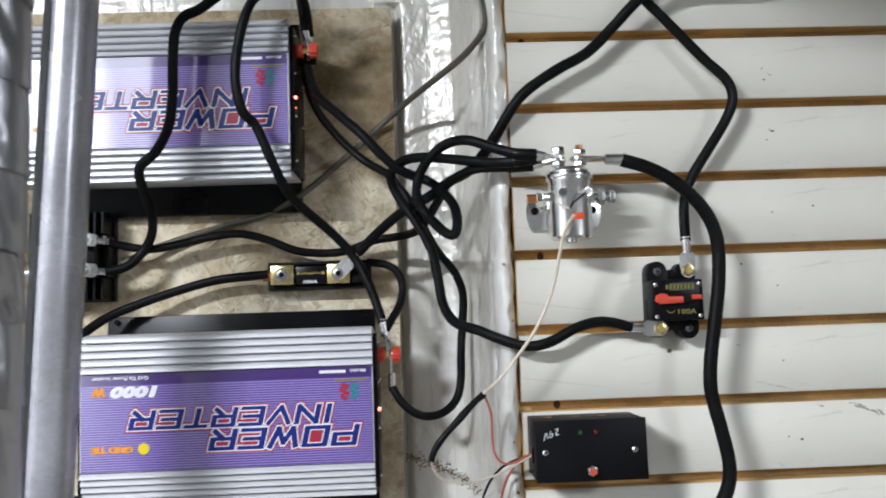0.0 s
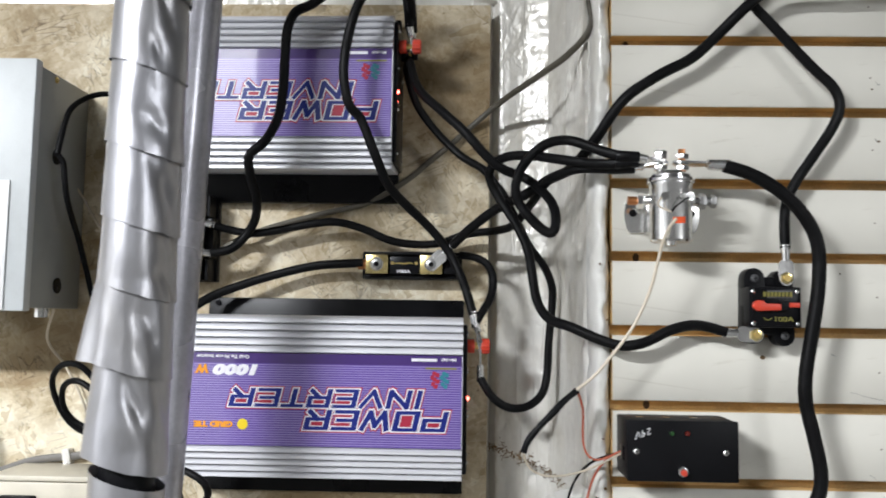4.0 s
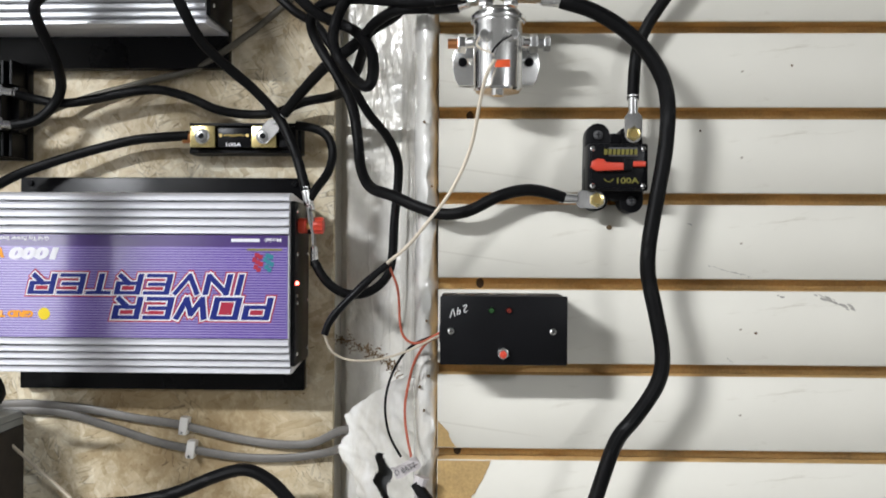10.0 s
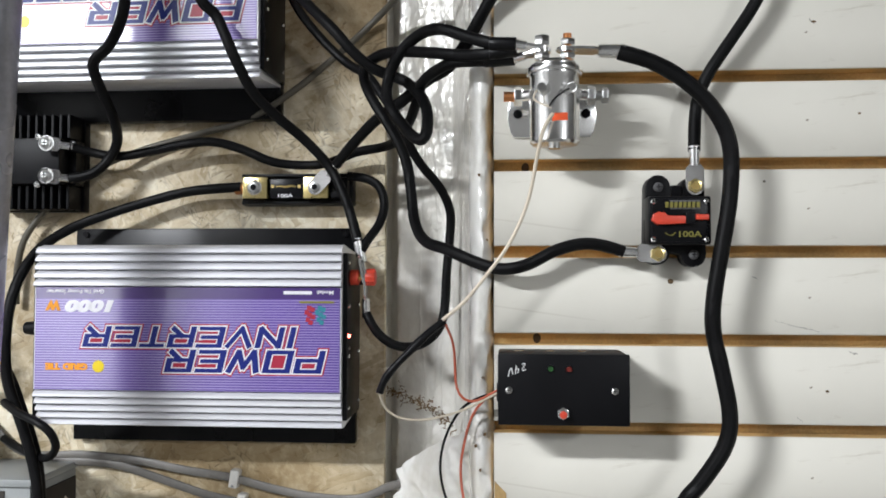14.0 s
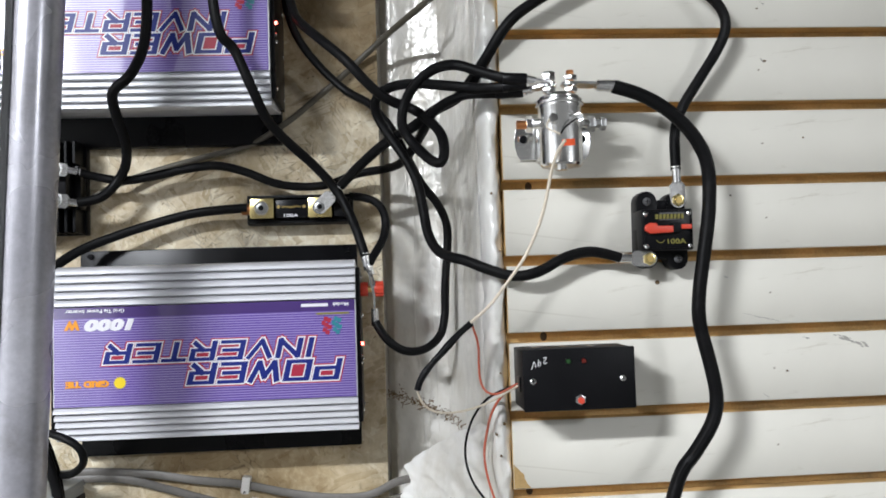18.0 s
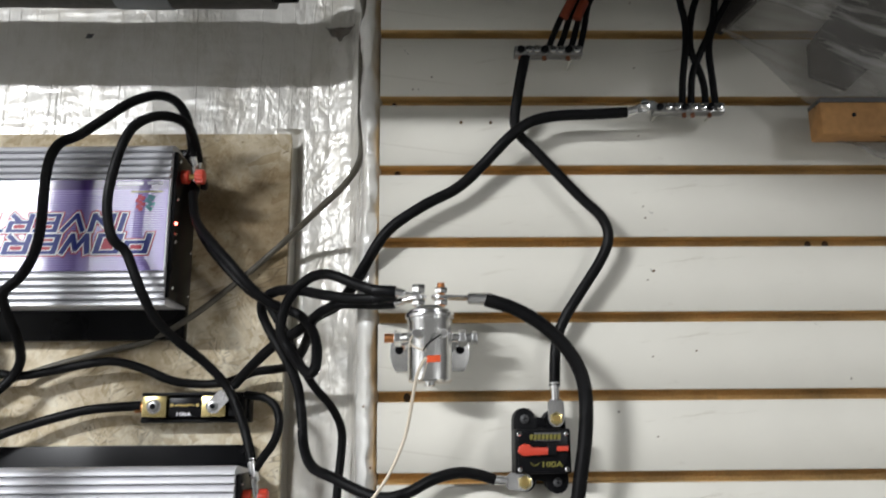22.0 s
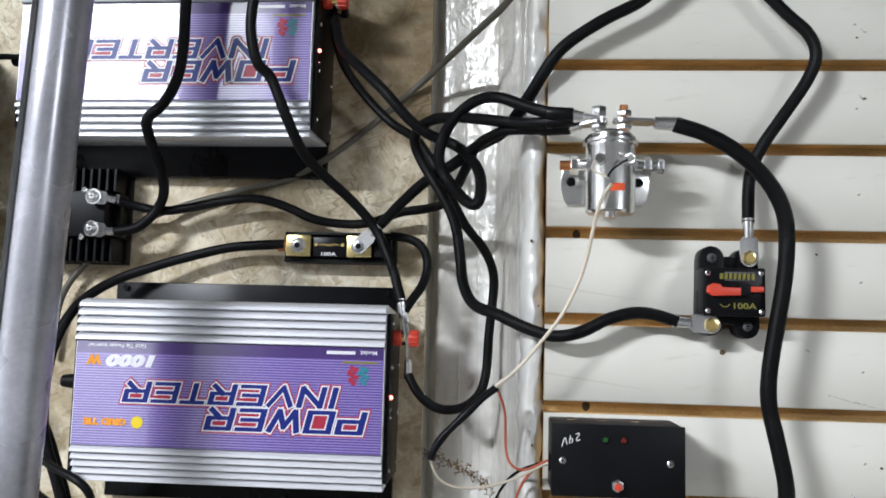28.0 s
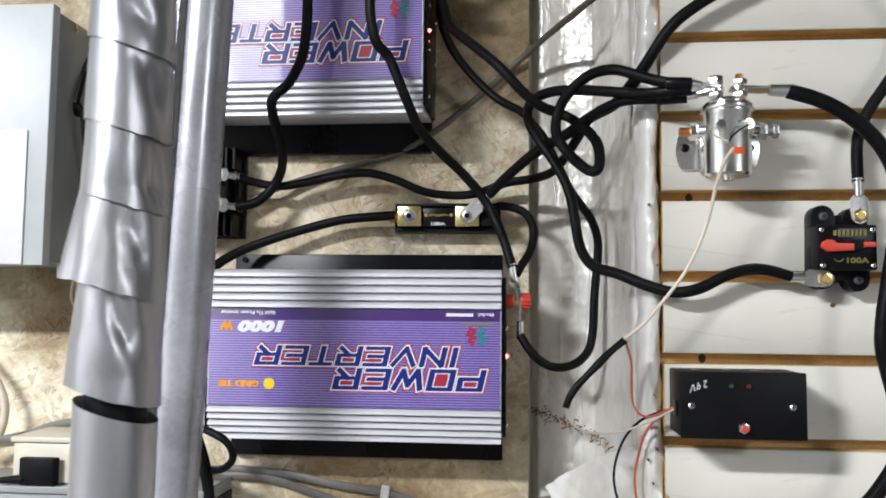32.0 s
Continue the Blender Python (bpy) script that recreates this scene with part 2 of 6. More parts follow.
def label_material():
    """Purple print with fine pale rules and a dark foot band."""
    m, nt, b = nodes_of("inverter_print")
    mp = coords(nt)
    sep = nt.nodes.new("ShaderNodeSeparateXYZ")
    nt.links.new(mp.outputs[0], sep.inputs[0])

    def math_of(op, a, v):
        q = nt.nodes.new("ShaderNodeMath")
        q.operation = op
        nt.links.new(a, q.inputs[0])
        q.inputs[1].default_value = v
        return q.outputs[0]

    saw = math_of("FRACT", math_of("MULTIPLY", sep.outputs[2], 1 / 0.0026), 0)
    line = math_of("GREATER_THAN", saw, 0.62)
    band = math_of("GREATER_THAN", sep.outputs[2], 0.0375)
    n = noise_of(nt, mp, 12.0, 3.0)
    r = ramp(nt, [(0.3, (0.088, 0.043, 0.28)), (0.7, (0.115, 0.058, 0.34))])
    nt.links.new(n.outputs["Fac"], r.inputs[0])
    c = mix(nt, line, r.outputs[0], (0.35, 0.275, 0.60))
    c = mix(nt, band, c, (0.050, 0.014, 0.16))
    nt.links.new(c, b.inputs["Base Color"])
    b.inputs["Roughness"].default_value = 0.4
    b.inputs["Coat Weight"].default_value = 0.06
    b.inputs["Coat Roughness"].default_value = 0.08
    # the ruled lines drag the gloss out upright
    tan, gl, mx = nt.nodes.new("ShaderNodeCombineXYZ"), nt.nodes.new("ShaderNodeBsdfAnisotropic"), nt.nodes.new("ShaderNodeMixShader")
    tan.inputs[0].default_value = 1.0
    gl.inputs["Roughness"].default_value, gl.inputs["Anisotropy"].default_value = 0.22, 0.72
    nt.links.new(tan.outputs[0], gl.inputs["Tangent"])
    mx.inputs[0].default_value = 0.10
    nt.links.new(b.outputs[0], mx.inputs[1])
    nt.links.new(gl.outputs[0], mx.inputs[2])
    nt.links.new(mx.outputs[0], nt.nodes["Material Output"].inputs[0])
    return m


def emitter(name, col, power):
    m, nt, b = nodes_of(name)
    b.inputs["Base Color"].default_value = (*col, 1)
    b.inputs["Emission Color"].default_value = (*col, 1)
    b.inputs["Emission Strength"].default_value = power
    return m


def film_material():
    """Thin cloudy polythene: part see-through, part milky, with gloss."""
    m, nt, b = nodes_of("polythene")
    n = noise_of(nt, coords(nt, (4, 5, 46), (0, -0.42, 0)), 2.0, 6.0)
    r = ramp(nt, [(0.3, (0.18, 0.168, 0.146)), (0.56, (0.235, 0.22, 0.196)), (0.68, (0.58, 0.565, 0.53))])
    nt.links.new(n.outputs["Fac"], r.inputs[0])
    nt.links.new(r.outputs[0], b.inputs["Base Color"])
    b.inputs["Roughness"].default_value = 0.3
    bump_of(nt, n.outputs["Fac"], b, 0.8, 0.01)
    tr = nt.nodes.new("ShaderNodeBsdfTransparent")
    mx = nt.nodes.new("ShaderNodeMixShader")
    mr = nt.nodes.new("ShaderNodeMapRange")
    mr.inputs[3].default_value, mr.inputs[4].default_value = 0.36, 0.72
    nt.links.new(n.outputs["Fac"], mr.inputs[0])
    nt.links.new(mr.outputs[0], mx.inputs[0])
    nt.links.new(tr.outputs[0], mx.inputs[1])
    nt.links.new(b.outputs[0], mx.inputs[2])
    nt.links.new(mx.outputs[0], nt.nodes["Material Output"].inputs[0])
    return m


OSB, MELAMINE, PRINT = osb_material(), melamine_material(), label_material()
MDF = plain("raw_mdf", (0.60, 0.40, 0.165), 0.75, vary=0.35, grain=40, dirt=0.5)
FOIL = foil_material("foil_insulation", (0.79, 0.77, 0.72), 0.34, 0.14, 0.42, 0.5, 0.6, seams=True)
EDGE_FILM = foil_material("white_film", (0.87, 0.86, 0.82), 0.28, 0.0, 0.7, 1.4, 1.0)
DRAB = plain("torn_foil_back", (0.30, 0.27, 0.235), 0.55, vary=0.25, grain=40, bump=0.3)
TAPE = foil_material("foil_tape", (0.46, 0.46, 0.49), 0.36, 0.75, 0.05, 0.35)
DRAPE = foil_material("white_tape", (0.86, 0.85, 0.82), 0.42, 0.0, 0.25, 0.7)
ALU = plain("ribbed_aluminium", (0.70, 0.70, 0.73), 0.45, 0.30, vary=0.04, grain=120, bump=0.06)
BLACK_METAL = plain("black_paint", (0.005, 0.005, 0.006), 0.28, vary=0.3, bump=0.1, gloss=0.15)
BLACK_PLASTIC = plain("black_plastic", (0.005, 0.005, 0.006), 0.42, vary=0.3, bump=0.2, gloss=0.15)
RUBBER = plain("cable_rubber", (0.0045, 0.0045, 0.005), 0.48, vary=0.35, grain=30, bump=0.25, dirt=0.10, dirt_col=(0.05, 0.048, 0.045), gloss=0.14)
TAPE_BLACK = plain("electrical_tape", (0.004, 0.004, 0.005), 0.36, vary=0.3, grain=15, bump=0.5, gloss=0.22)
CHROME = plain("zinc_plate", (0.92, 0.92, 0.91), 0.16, 1.0, vary=0.08, bump=0.04)
LUG = plain("tinned_copper", (0.90, 0.90, 0.89), 0.22, 0.97, vary=0.25, grain=20, bump=0.45)
BRASS = plain("brass", (0.83, 0.62, 0.24), 0.25, 1.0, vary=0.12, bump=0.06)
GOLD = plain("gold_plate", (0.86, 0.70, 0.32), 0.24, 1.0, vary=0.1, bump=0.05)
BAR_METAL = plain("worn_bar_metal", (0.36, 0.36, 0.355), 0.35, 1.0, vary=0.5, grain=25, bump=0.3)
DULL_COPPER = plain("dull_copper", (0.26, 0.10, 0.05), 0.6, 0.3, vary=0.3)
COPPER = plain("copper", (0.72, 0.30, 0.12), 0.35, 1.0, vary=0.25, bump=0.3)
RED = plain("red_plastic", (0.62, 0.06, 0.03), 0.38, vary=0.15)
ORANGE = plain("orange_print", (0.85, 0.33, 0.02), 0.4, vary=0.05, bump=0)
YELLOW = plain("yellow_print", (0.88, 0.66, 0.02), 0.4, vary=0.05, bump=0)
WHITE_INK = plain("white_print", (0.82, 0.81, 0.85), 0.35, vary=0.03, bump=0)
BLUE_INK = plain("blue_print", (0.012, 0.022, 0.19), 0.4, vary=0.05, bump=0, gloss=0.3)
RED_INK = plain("red_print", (0.40, 0.03, 0.06), 0.4, vary=0.05, bump=0, gloss=0.3)
TEAL_INK = plain("teal_print", (0.03, 0.22, 0.28), 0.35, vary=0.05, bump=0)
GREY_PIPE = plain("grey_pipe_paint", (0.45, 0.445, 0.485), 0.26, 0.40, vary=0.2, grain=20, bump=0.1, dirt=0.3)
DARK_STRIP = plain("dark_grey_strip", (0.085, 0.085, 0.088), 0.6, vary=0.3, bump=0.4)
GALV = plain("galvanised_sheet", (0.19, 0.205, 0.205), 0.5, 0.3, vary=0.35, grain=8, bump=0.15, dirt=0.5, dirt_col=(0.10, 0.075, 0.05))
FOAM = plain("black_pipe_foam", (0.045, 0.042, 0.038), 0.6, vary=0.6, grain=15, bump=0.4, dirt=0.5, dirt_col=(0.13, 0.12, 0.105))
DUCT_TAPE = plain("silver_duct_tape", (0.21, 0.225, 0.24), 0.4, 0.4, vary=0.15, bump=0.2)
PANEL_WHITE = plain("pale_grey_enamel", (0.56, 0.585, 0.59), 0.4, vary=0.08, bump=0.1, dirt=0.1)
# enamel grey lowered to carry the shade on the panel's right side
PANEL_SHADE_GREY = plain("shaded_grey_enamel", (0.30, 0.315, 0.315), 0.35, vary=0.12, bump=0.1, dirt=0.15)
PANEL_LABEL = plain("white_card", (0.80, 0.80, 0.80), 0.5, vary=0.06)
BEIGE = plain("beige_plastic", (0.66, 0.61, 0.50), 0.45, vary=0.12, dirt=0.2)
ROMEX = plain("grey_cable_sheath", (0.16, 0.15, 0.137), 0.5, vary=0.2, grain=20, bump=0.15, dirt=0.3)
GREY_THIN = plain("thin_grey_sheath", (0.105, 0.094, 0.072), 0.5, vary=0.2, bump=0.15)
WHITE_WIRE = plain("cream_sheath", (0.66, 0.58, 0.46), 0.45, vary=0.12, bump=0.1)
RED_WIRE = plain("red_sheath", (0.52, 0.12, 0.065), 0.42, vary=0.1)
PINE = plain("pine", (0.40, 0.205, 0.07), 0.65, vary=0.4, grain=10, bump=0.3)
NEAR_BLACK = plain("near_black", (0.022, 0.017, 0.014), 0.7, vary=0.4, grain=10, bump=0.3)
FROSTED = plain("frosted_tape", (0.60, 0.56, 0.56), 0.3, vary=0.2, grain=10, bump=0.4)
STAPLE = plain("white_plastic", (0.72, 0.70, 0.66), 0.4, vary=0.1)
SCUFF = plain("grey_scuff", (0.42, 0.40, 0.36), 0.6, vary=0.3)
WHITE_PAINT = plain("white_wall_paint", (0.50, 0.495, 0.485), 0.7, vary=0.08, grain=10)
# unseen room surfaces, kept this dark to hold the bounced light down
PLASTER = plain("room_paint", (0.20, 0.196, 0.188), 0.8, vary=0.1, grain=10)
CONCRETE = plain("concrete", (0.15, 0.147, 0.138), 0.85, vary=0.3, grain=10, bump=0.4)
STAIN = plain("knot", (0.06, 0.04, 0.025), 0.8, vary=0.4)
FLUFF = plain("cobweb_debris", (0.17, 0.11, 0.055), 0.9, vary=0.5)
POLY = film_material()
LED_RED = emitter("red_led", (1.0, 0.10, 0.07), 14.0)
LED_OFF_G = plain("green_led_off", (0.02, 0.07, 0.02), 0.2, vary=0.1, coat=0.6)
LED_OFF_R = plain("red_led_off", (0.12, 0.015, 0.01), 0.2, vary=0.1, coat=0.6)
TUBE_LIGHT = emitter("lamp_diffuser", (1.0, 0.97, 0.92), 5.0)
DIM_YELLOW = plain("dull_yellow_print", (0.20, 0.18, 0.035), 0.4, vary=0.1, bump=0)
SLEEVE = plain("rust_red_sleeve", (0.24, 0.048, 0.02), 0.45, vary=0.2)
STICKER = plain("orange_sticker", (0.85, 0.10, 0.02), 0.5, vary=0.1)


# ---- mesh helpers ----
def mesh_of(bm, name, mat, smooth=30):
    me = bpy.data.meshes.new(name)
    bm.normal_update()
    if smooth:
        for e in bm.edges:
            e.smooth = len(e.link_faces) != 2 or e.calc_face_angle(0) < radians(smooth)
        for f in bm.faces:
            f.smooth = True
    bm.to_mesh(me)
    bm.free()
    for q in mat if isinstance(mat, (list, tuple)) else [mat]:
        me.materials.append(q)
    return me


def part(name, bm, mat, parent=None, label="", smooth=30):
    ob = new(name, mesh_of(bm, name, mat, smooth))
    if parent is not None:
        ob.parent = parent
    return tagged(ob, label)


def thing(name, at, label, category, group="", kind=""):
    ob = new(name)
    ob.empty_display_size = 0.02
    ob.location = at
    return tagged(ob, label, category, group, kind)


def box(x0, x1, y0, y1, z0, z1, bevel=0.0, seg=2, bm=None):
    own = bmesh.new()
    bmesh.ops.create_cube(own, size=1.0, matrix=Matrix.Translation(((x0 + x1) / 2, (y0 + y1) / 2, (z0 + z1) / 2)) @ Matrix.Diagonal((abs(x1 - x0), abs(y1 - y0), abs(z1 - z0), 1)))
    if bevel:
        bmesh.ops.bevel(own, geom=list(own.edges), offset=bevel, segments=seg, affect="EDGES", profile=0.5)
    return join(bm, own)


def join(bm, own):
    if bm is None:
        return own
    me = bpy.data.meshes.new("tmp")
    own.to_mesh(me)
    own.free()
    bm.from_mesh(me)
    bpy.data.meshes.remove(me)
    return bm


def rod(a, b, r, seg=16, r2=None, bevel=0.0, bm=None):
    """A cylinder or cone from a to b."""
    a, b = Vector(a), Vector(b)
    own = bmesh.new()
    bmesh.ops.create_cone(own, cap_ends=True, segments=seg, radius1=r, radius2=r if r2 is None else r2, depth=(b - a).length)
    if bevel:
        caps = [e for e in own.edges if len(e.link_faces) == 2 and any(len(f.verts) > 4 for f in e.link_faces)]
        bmesh.ops.bevel(own, geom=caps, offset=bevel, segments=2, affect="EDGES", profile=0.5)
    own.transform(Matrix.Translation((a + b) / 2) @ (b - a).to_track_quat("Z", "Y").to_matrix().to_4x4())
    return join(bm, own)


def smooth_path(points, step=0.004):
    """Points along a smooth line through the given ones."""
    p = [Vector(q) for q in points]
    p = [2 * p[0] - p[1], *p, 2 * p[-1] - p[-2]]
    out = []
    for i in range(1, len(p) - 2):
        n = max(2, int((p[i + 1] - p[i]).length / step))
        for k in range(n):
            t = k / n
            a, b, c, d = p[i - 1], p[i], p[i + 1], p[i + 2]
            out.append(0.5 * (2 * b + (c - a) * t + (2 * a - 5 * b + 4 * c - d) * t * t + (3 * b - a - 3 * c + d) * t ** 3))
    return out + [p[-2]]


def tube(points, r, seg=12, step=0.004, flat=1.0, wobble=0.0, bm=None):
    """A round or flattened sheath along a smooth path, with capped ends."""
    pts = smooth_path(points, step)
    for _ in range(3):
        pts = [pts[0]] + [(pts[i - 1] + 2 * pts[i] + pts[i + 1]) / 4 for i in range(1, len(pts) - 1)] + [pts[-1]]
    own = bmesh.new()
    side, rings = None, []
    for i, q in enumerate(pts):
        d = (pts[min(i + 1, len(pts) - 1)] - pts[max(i - 1, 0)]).normalized()
        if side is None:
            side = d.cross(Vector((0, 1, 0)))
            side = (side if side.length > 0.1 else d.cross(Vector((1, 0, 0)))).normalized()
        side = (side - d * side.dot(d)).normalized()
        up = d.cross(side)
        k = r * (1 + wobble * noise.noise(q * 60))
        rings.append([own.verts.new(q + side * (k * math.cos(a)) + up * (k * flat * math.sin(a))) for a in (2 * math.pi * j / seg for j in range(seg))])
    for a, b in zip(rings, rings[1:]):
        for j in range(seg):
            own.faces.new((a[j], a[(j + 1) % seg], b[(j + 1) % seg], b[j]))
    own.faces.new(rings[0][::-1])
    own.faces.new(rings[-1])
    bmesh.ops.recalc_face_normals(own, faces=own.faces)
    return join(bm, own)


def plate(outline, y0, y1, bevel=0.0, bm=None):
    """A flat plate: outline in x and z, from y0 (front) to y1 (back)."""
    own = bmesh.new()
    f = own.faces.new([own.verts.new((x, y0, z)) for x, z in outline])
    ext = bmesh.ops.extrude_face_region(own, geom=[f])
    bmesh.ops.translate(own, verts=[v for v in ext["geom"] if isinstance(v, bmesh.types.BMVert)], vec=(0, y1 - y0, 0))
    bmesh.ops.recalc_face_normals(own, faces=own.faces)
    if bevel:
        bmesh.ops.bevel(own, geom=[e for e in own.edges if e.calc_face_angle(0) > 0.6], offset=bevel, segments=2, affect="EDGES", profile=0.5)
    return join(bm, own)


def sheet(nu, nv, place, thick=0.0):
    """A grid sheet from place(u, v)."""
    bm = bmesh.new()
    g = [[bm.verts.new(place(i / nu, j / nv)) for j in range(nv + 1)] for i in range(nu + 1)]
    for i in range(nu):
        for j in range(nv):
            bm.faces.new((g[i][j], g[i + 1][j], g[i + 1][j + 1], g[i][j + 1]))
    if thick:
        bmesh.ops.solidify(bm, geom=list(bm.faces), thickness=thick)
    return bm


def writing(body, x0, x1, z0, z1, y, parent, layers, turned=True, slant=0.0, name="lettering", squeeze=1.0):
    """Flat letters fitted into a box of x and z, facing -y; turned: upside down. layers: (swell, lift, material)."""
    fit_m = None
    for swell, lift, mat in layers:
        cu = bpy.data.curves.new("t", "FONT")
        cu.body, cu.offset, cu.shear, cu.space_character, cu.resolution_u = body, swell, slant, squeeze, 3
        ob = bpy.data.objects.new("t", cu)
        scene.collection.objects.link(ob)
        me = bpy.data.meshes.new_from_object(ob.evaluated_get(bpy.context.evaluated_depsgraph_get()))
        bpy.data.objects.remove(ob)
        if fit_m is None:
            xs, zs = [v.co.x for v in me.vertices], [v.co.y for v in me.vertices]
            fit_m = (min(xs), max(xs), min(zs), max(zs))
        a, b, c, d = fit_m
        bm = bmesh.new()
        bm.from_mesh(me)
        bpy.data.meshes.remove(me)
        for v in bm.verts:
            u, w = (v.co.x - a) / (b - a), (v.co.y - c) / (d - c)
            v.co = (x1 - u * (x1 - x0), y - lift, z1 - w * (z1 - z0)) if turned else (x0 + u * (x1 - x0), y - lift, z0 + w * (z1 - z0))
        part(name, bm, mat, parent, smooth=0)


def cable(name, points, r, mat, label, category="cable", ends=(), wobble=0.03, seg=12, flat=1.0, group=""):
    """A cable with its sheath; ends: (from, to, kind) for lugs and sleeves."""
    o = thing(name, points[0], label, category, group)
    off = Vector(points[0])
    part("sheath", tube([Vector(p) - off for p in points], r, seg, wobble=wobble, flat=flat), mat, o)
    for a, b, kind in ends:
        a, b = Vector(a) - off, Vector(b) - off
        if kind == "sleeve":
            part("heat_shrink_sleeve", rod(a, b, r * 1.12, 14, bevel=0.0008), TAPE_BLACK, o, "black heat-shrink sleeve")
            continue
        d = (b - a).normalized()
        n = {"lug": Vector((0, -1, 0)), "lug_small": Vector((0, -1, 0)), "lug_x": Vector((1, 0, 0)), "lug_flat": Vector((0, 0, 1))}[kind]
        s = d.cross(n).normalized()
        n = s.cross(d)
        L = (b - a).length
        bm = rod(a - d * 0.004, a + d * L * 0.42, r * 0.92, 14, r * 0.8)
        own = bmesh.new()
        w = r * (0.85 if kind == "lug_small" else 1.45)
        line = [(L * 0.36, -r * 0.75), (L * 0.5, -w), (L, -w)] + [(L + w * math.sin(k * math.pi / 8), -w * math.cos(k * math.pi / 8)) for k in range(1, 8)] + [(L, w), (L * 0.5, w), (L * 0.36, r * 0.75)]
        rows = [[own.verts.new(a + d * u + s * v + n * h) for u, v in line] for h in (0.0011, -0.0011)]
        own.faces.new(rows[0])
        own.faces.new(rows[1][::-1])
        for k in range(len(line)):
            own.faces.new((rows[0][k], rows[1][k], rows[1][(k + 1) % len(line)], rows[0][(k + 1) % len(line)]))
        bmesh.ops.recalc_face_normals(own, faces=own.faces)
        join(bm, own)
        part("ring_terminal", bm, LUG, o, "tinned ring terminal")
    return o


def hexbolt(c, axis, r, h, bm=None):
    c, axis = Vector(c), Vector(axis)
    return rod(c, c + axis * h, r, 6, bevel=r * 0.12, bm=bm)


def screw(name, c, axis, r, mat, parent, label=""):
    """A domed screw head with a crossed slot."""
    c, axis = Vector(c), Vector(axis)
    bm = rod(c, c + axis * r * 0.35, r, 14, r * 0.95)
    rod(c + axis * r * 0.35, c + axis * r * 0.65, r * 0.93, 14, r * 0.5, bm=bm)
    t = Vector((0, 0, 1)) if abs(axis.z) < 0.5 else Vector((1, 0, 0))
    s = axis.cross(t)
    ob = part(name, bm, mat, parent, label)
    sl = bmesh.new()
    for u, v in ((t, s), (s, t)):
        own = bmesh.new()
        q = c + axis * r * 0.66
        f = [own.verts.new(q + u * a + v * b) for a, b in ((-r * 0.55, -r * 0.1), (r * 0.55, -r * 0.1), (r * 0.55, r * 0.1), (-r * 0.55, r * 0.1))]
        own.faces.new(f)
        join(sl, own)
    part("slot", sl, BLACK_METAL, ob, smooth=0)
    return ob


# ---- the room round the wall ----
def structure(name, bm, mat, label, smooth=30):
    return tagged(part(name, bm, mat, None, label, smooth), kind="structure", category=name.split("_")[0])


structure("floor", box(-2.3, 3.0, -4.2, 0.6, -0.1, 0.0), CONCRETE, "grey concrete basement floor")
structure("ceiling", box(-2.3, 3.0, -4.2, 0.6, 2.53, 2.63), PLASTER, "plain grey basement ceiling, toned down to cut bounced light")
structure("wall_south", box(-2.3, 3.0, -4.3, -4.2, 0, 2.53), PLASTER, "plain grey basement wall, unseen, toned down to cut bounced light")
structure("wall_west", box(-2.4, -2.3, -4.2, 0.6, 0, 2.53), WHITE_PAINT, "plain white painted basement wall")
structure("wall_right", box(3.0, 3.1, -4.2, 0.6, 0, 2.53), PLASTER, "plain grey basement wall, unseen, toned down to cut bounced light")
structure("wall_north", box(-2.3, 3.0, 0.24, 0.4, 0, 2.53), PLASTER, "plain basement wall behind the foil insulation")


def fluorescent_fixture(x, y, length, power, turn=0, wide=0.28):
    o = thing("fluorescent_fixture", (x, y, 2.53), "white ceiling fluorescent fixture with lit diffuser", "ceiling lamp")
    o.rotation_euler = (0, 0, radians(turn))
    part("housing", box(-length / 2 - 0.03, length / 2 + 0.03, -wide / 2 - 0.02, wide / 2 + 0.02, -0.06, 0, 0.006), STAPLE, o)
    part("diffuser", box(-length / 2, length / 2, -wide / 2, wide / 2, -0.085, -0.062, 0.008), TUBE_LIGHT, o)
    lamp = new("fluorescent_lamp", bpy.data.lights.new("fluorescent_lamp", "AREA"))
    lamp.data.shape, lamp.data.size, lamp.data.size_y, lamp.data.energy, lamp.data.color = "RECTANGLE", length, wide, power, LAMP_TINT
    lamp.matrix_world = pose(x, y, 2.435, 0, 0, turn)
    return o


for row in LAMPS:
    fluorescent_fixture(*row)

# ---- slatted wall ----
PITCH, EDGE_Z, SLAT_X0, SLAT_X1 = 0.0762, 1.572, 0.158, 1.9
slat_wall = thing("wall_slatted", (0, 0, 0), "white slatted display wall with raw brown grooves", "wall", kind="structure")
part("backing", box(SLAT_X0, SLAT_X1, 0.0175, 0.027, 0.30, 2.41), MDF, slat_wall, "raw brown fibreboard behind the slats")


def slat_mesh():
    bm = bmesh.new()
    h = PITCH - 0.0102
    prof = [(0.0175, 0.0), (0.0012, 0.0), (0.0, 0.0012), (0.0, h - 0.0012), (0.0012, h), (0.0175, h)]
    ends = [[bm.verts.new((x, y, z)) for y, z in prof] for x in (SLAT_X0, SLAT_X1)]
    for k in range(len(prof)):
        f = bm.faces.new((ends[0][k], ends[0][(k + 1) % 6], ends[1][(k + 1) % 6], ends[1][k]))
        f.material_index = 0 if 1 <= k <= 3 else 1
    for e in ends:
        bm.faces.new(e).material_index = 1
    bmesh.ops.recalc_face_normals(bm, faces=bm.faces)
    return mesh_of(bm, "slat", (MELAMINE, MDF), 50)


SLAT = slat_mesh()
for k in range(-16, 11):
    s = new("slat", SLAT)
    s.parent = slat_wall
    s.location = (0, 0, EDGE_Z + k * PITCH)

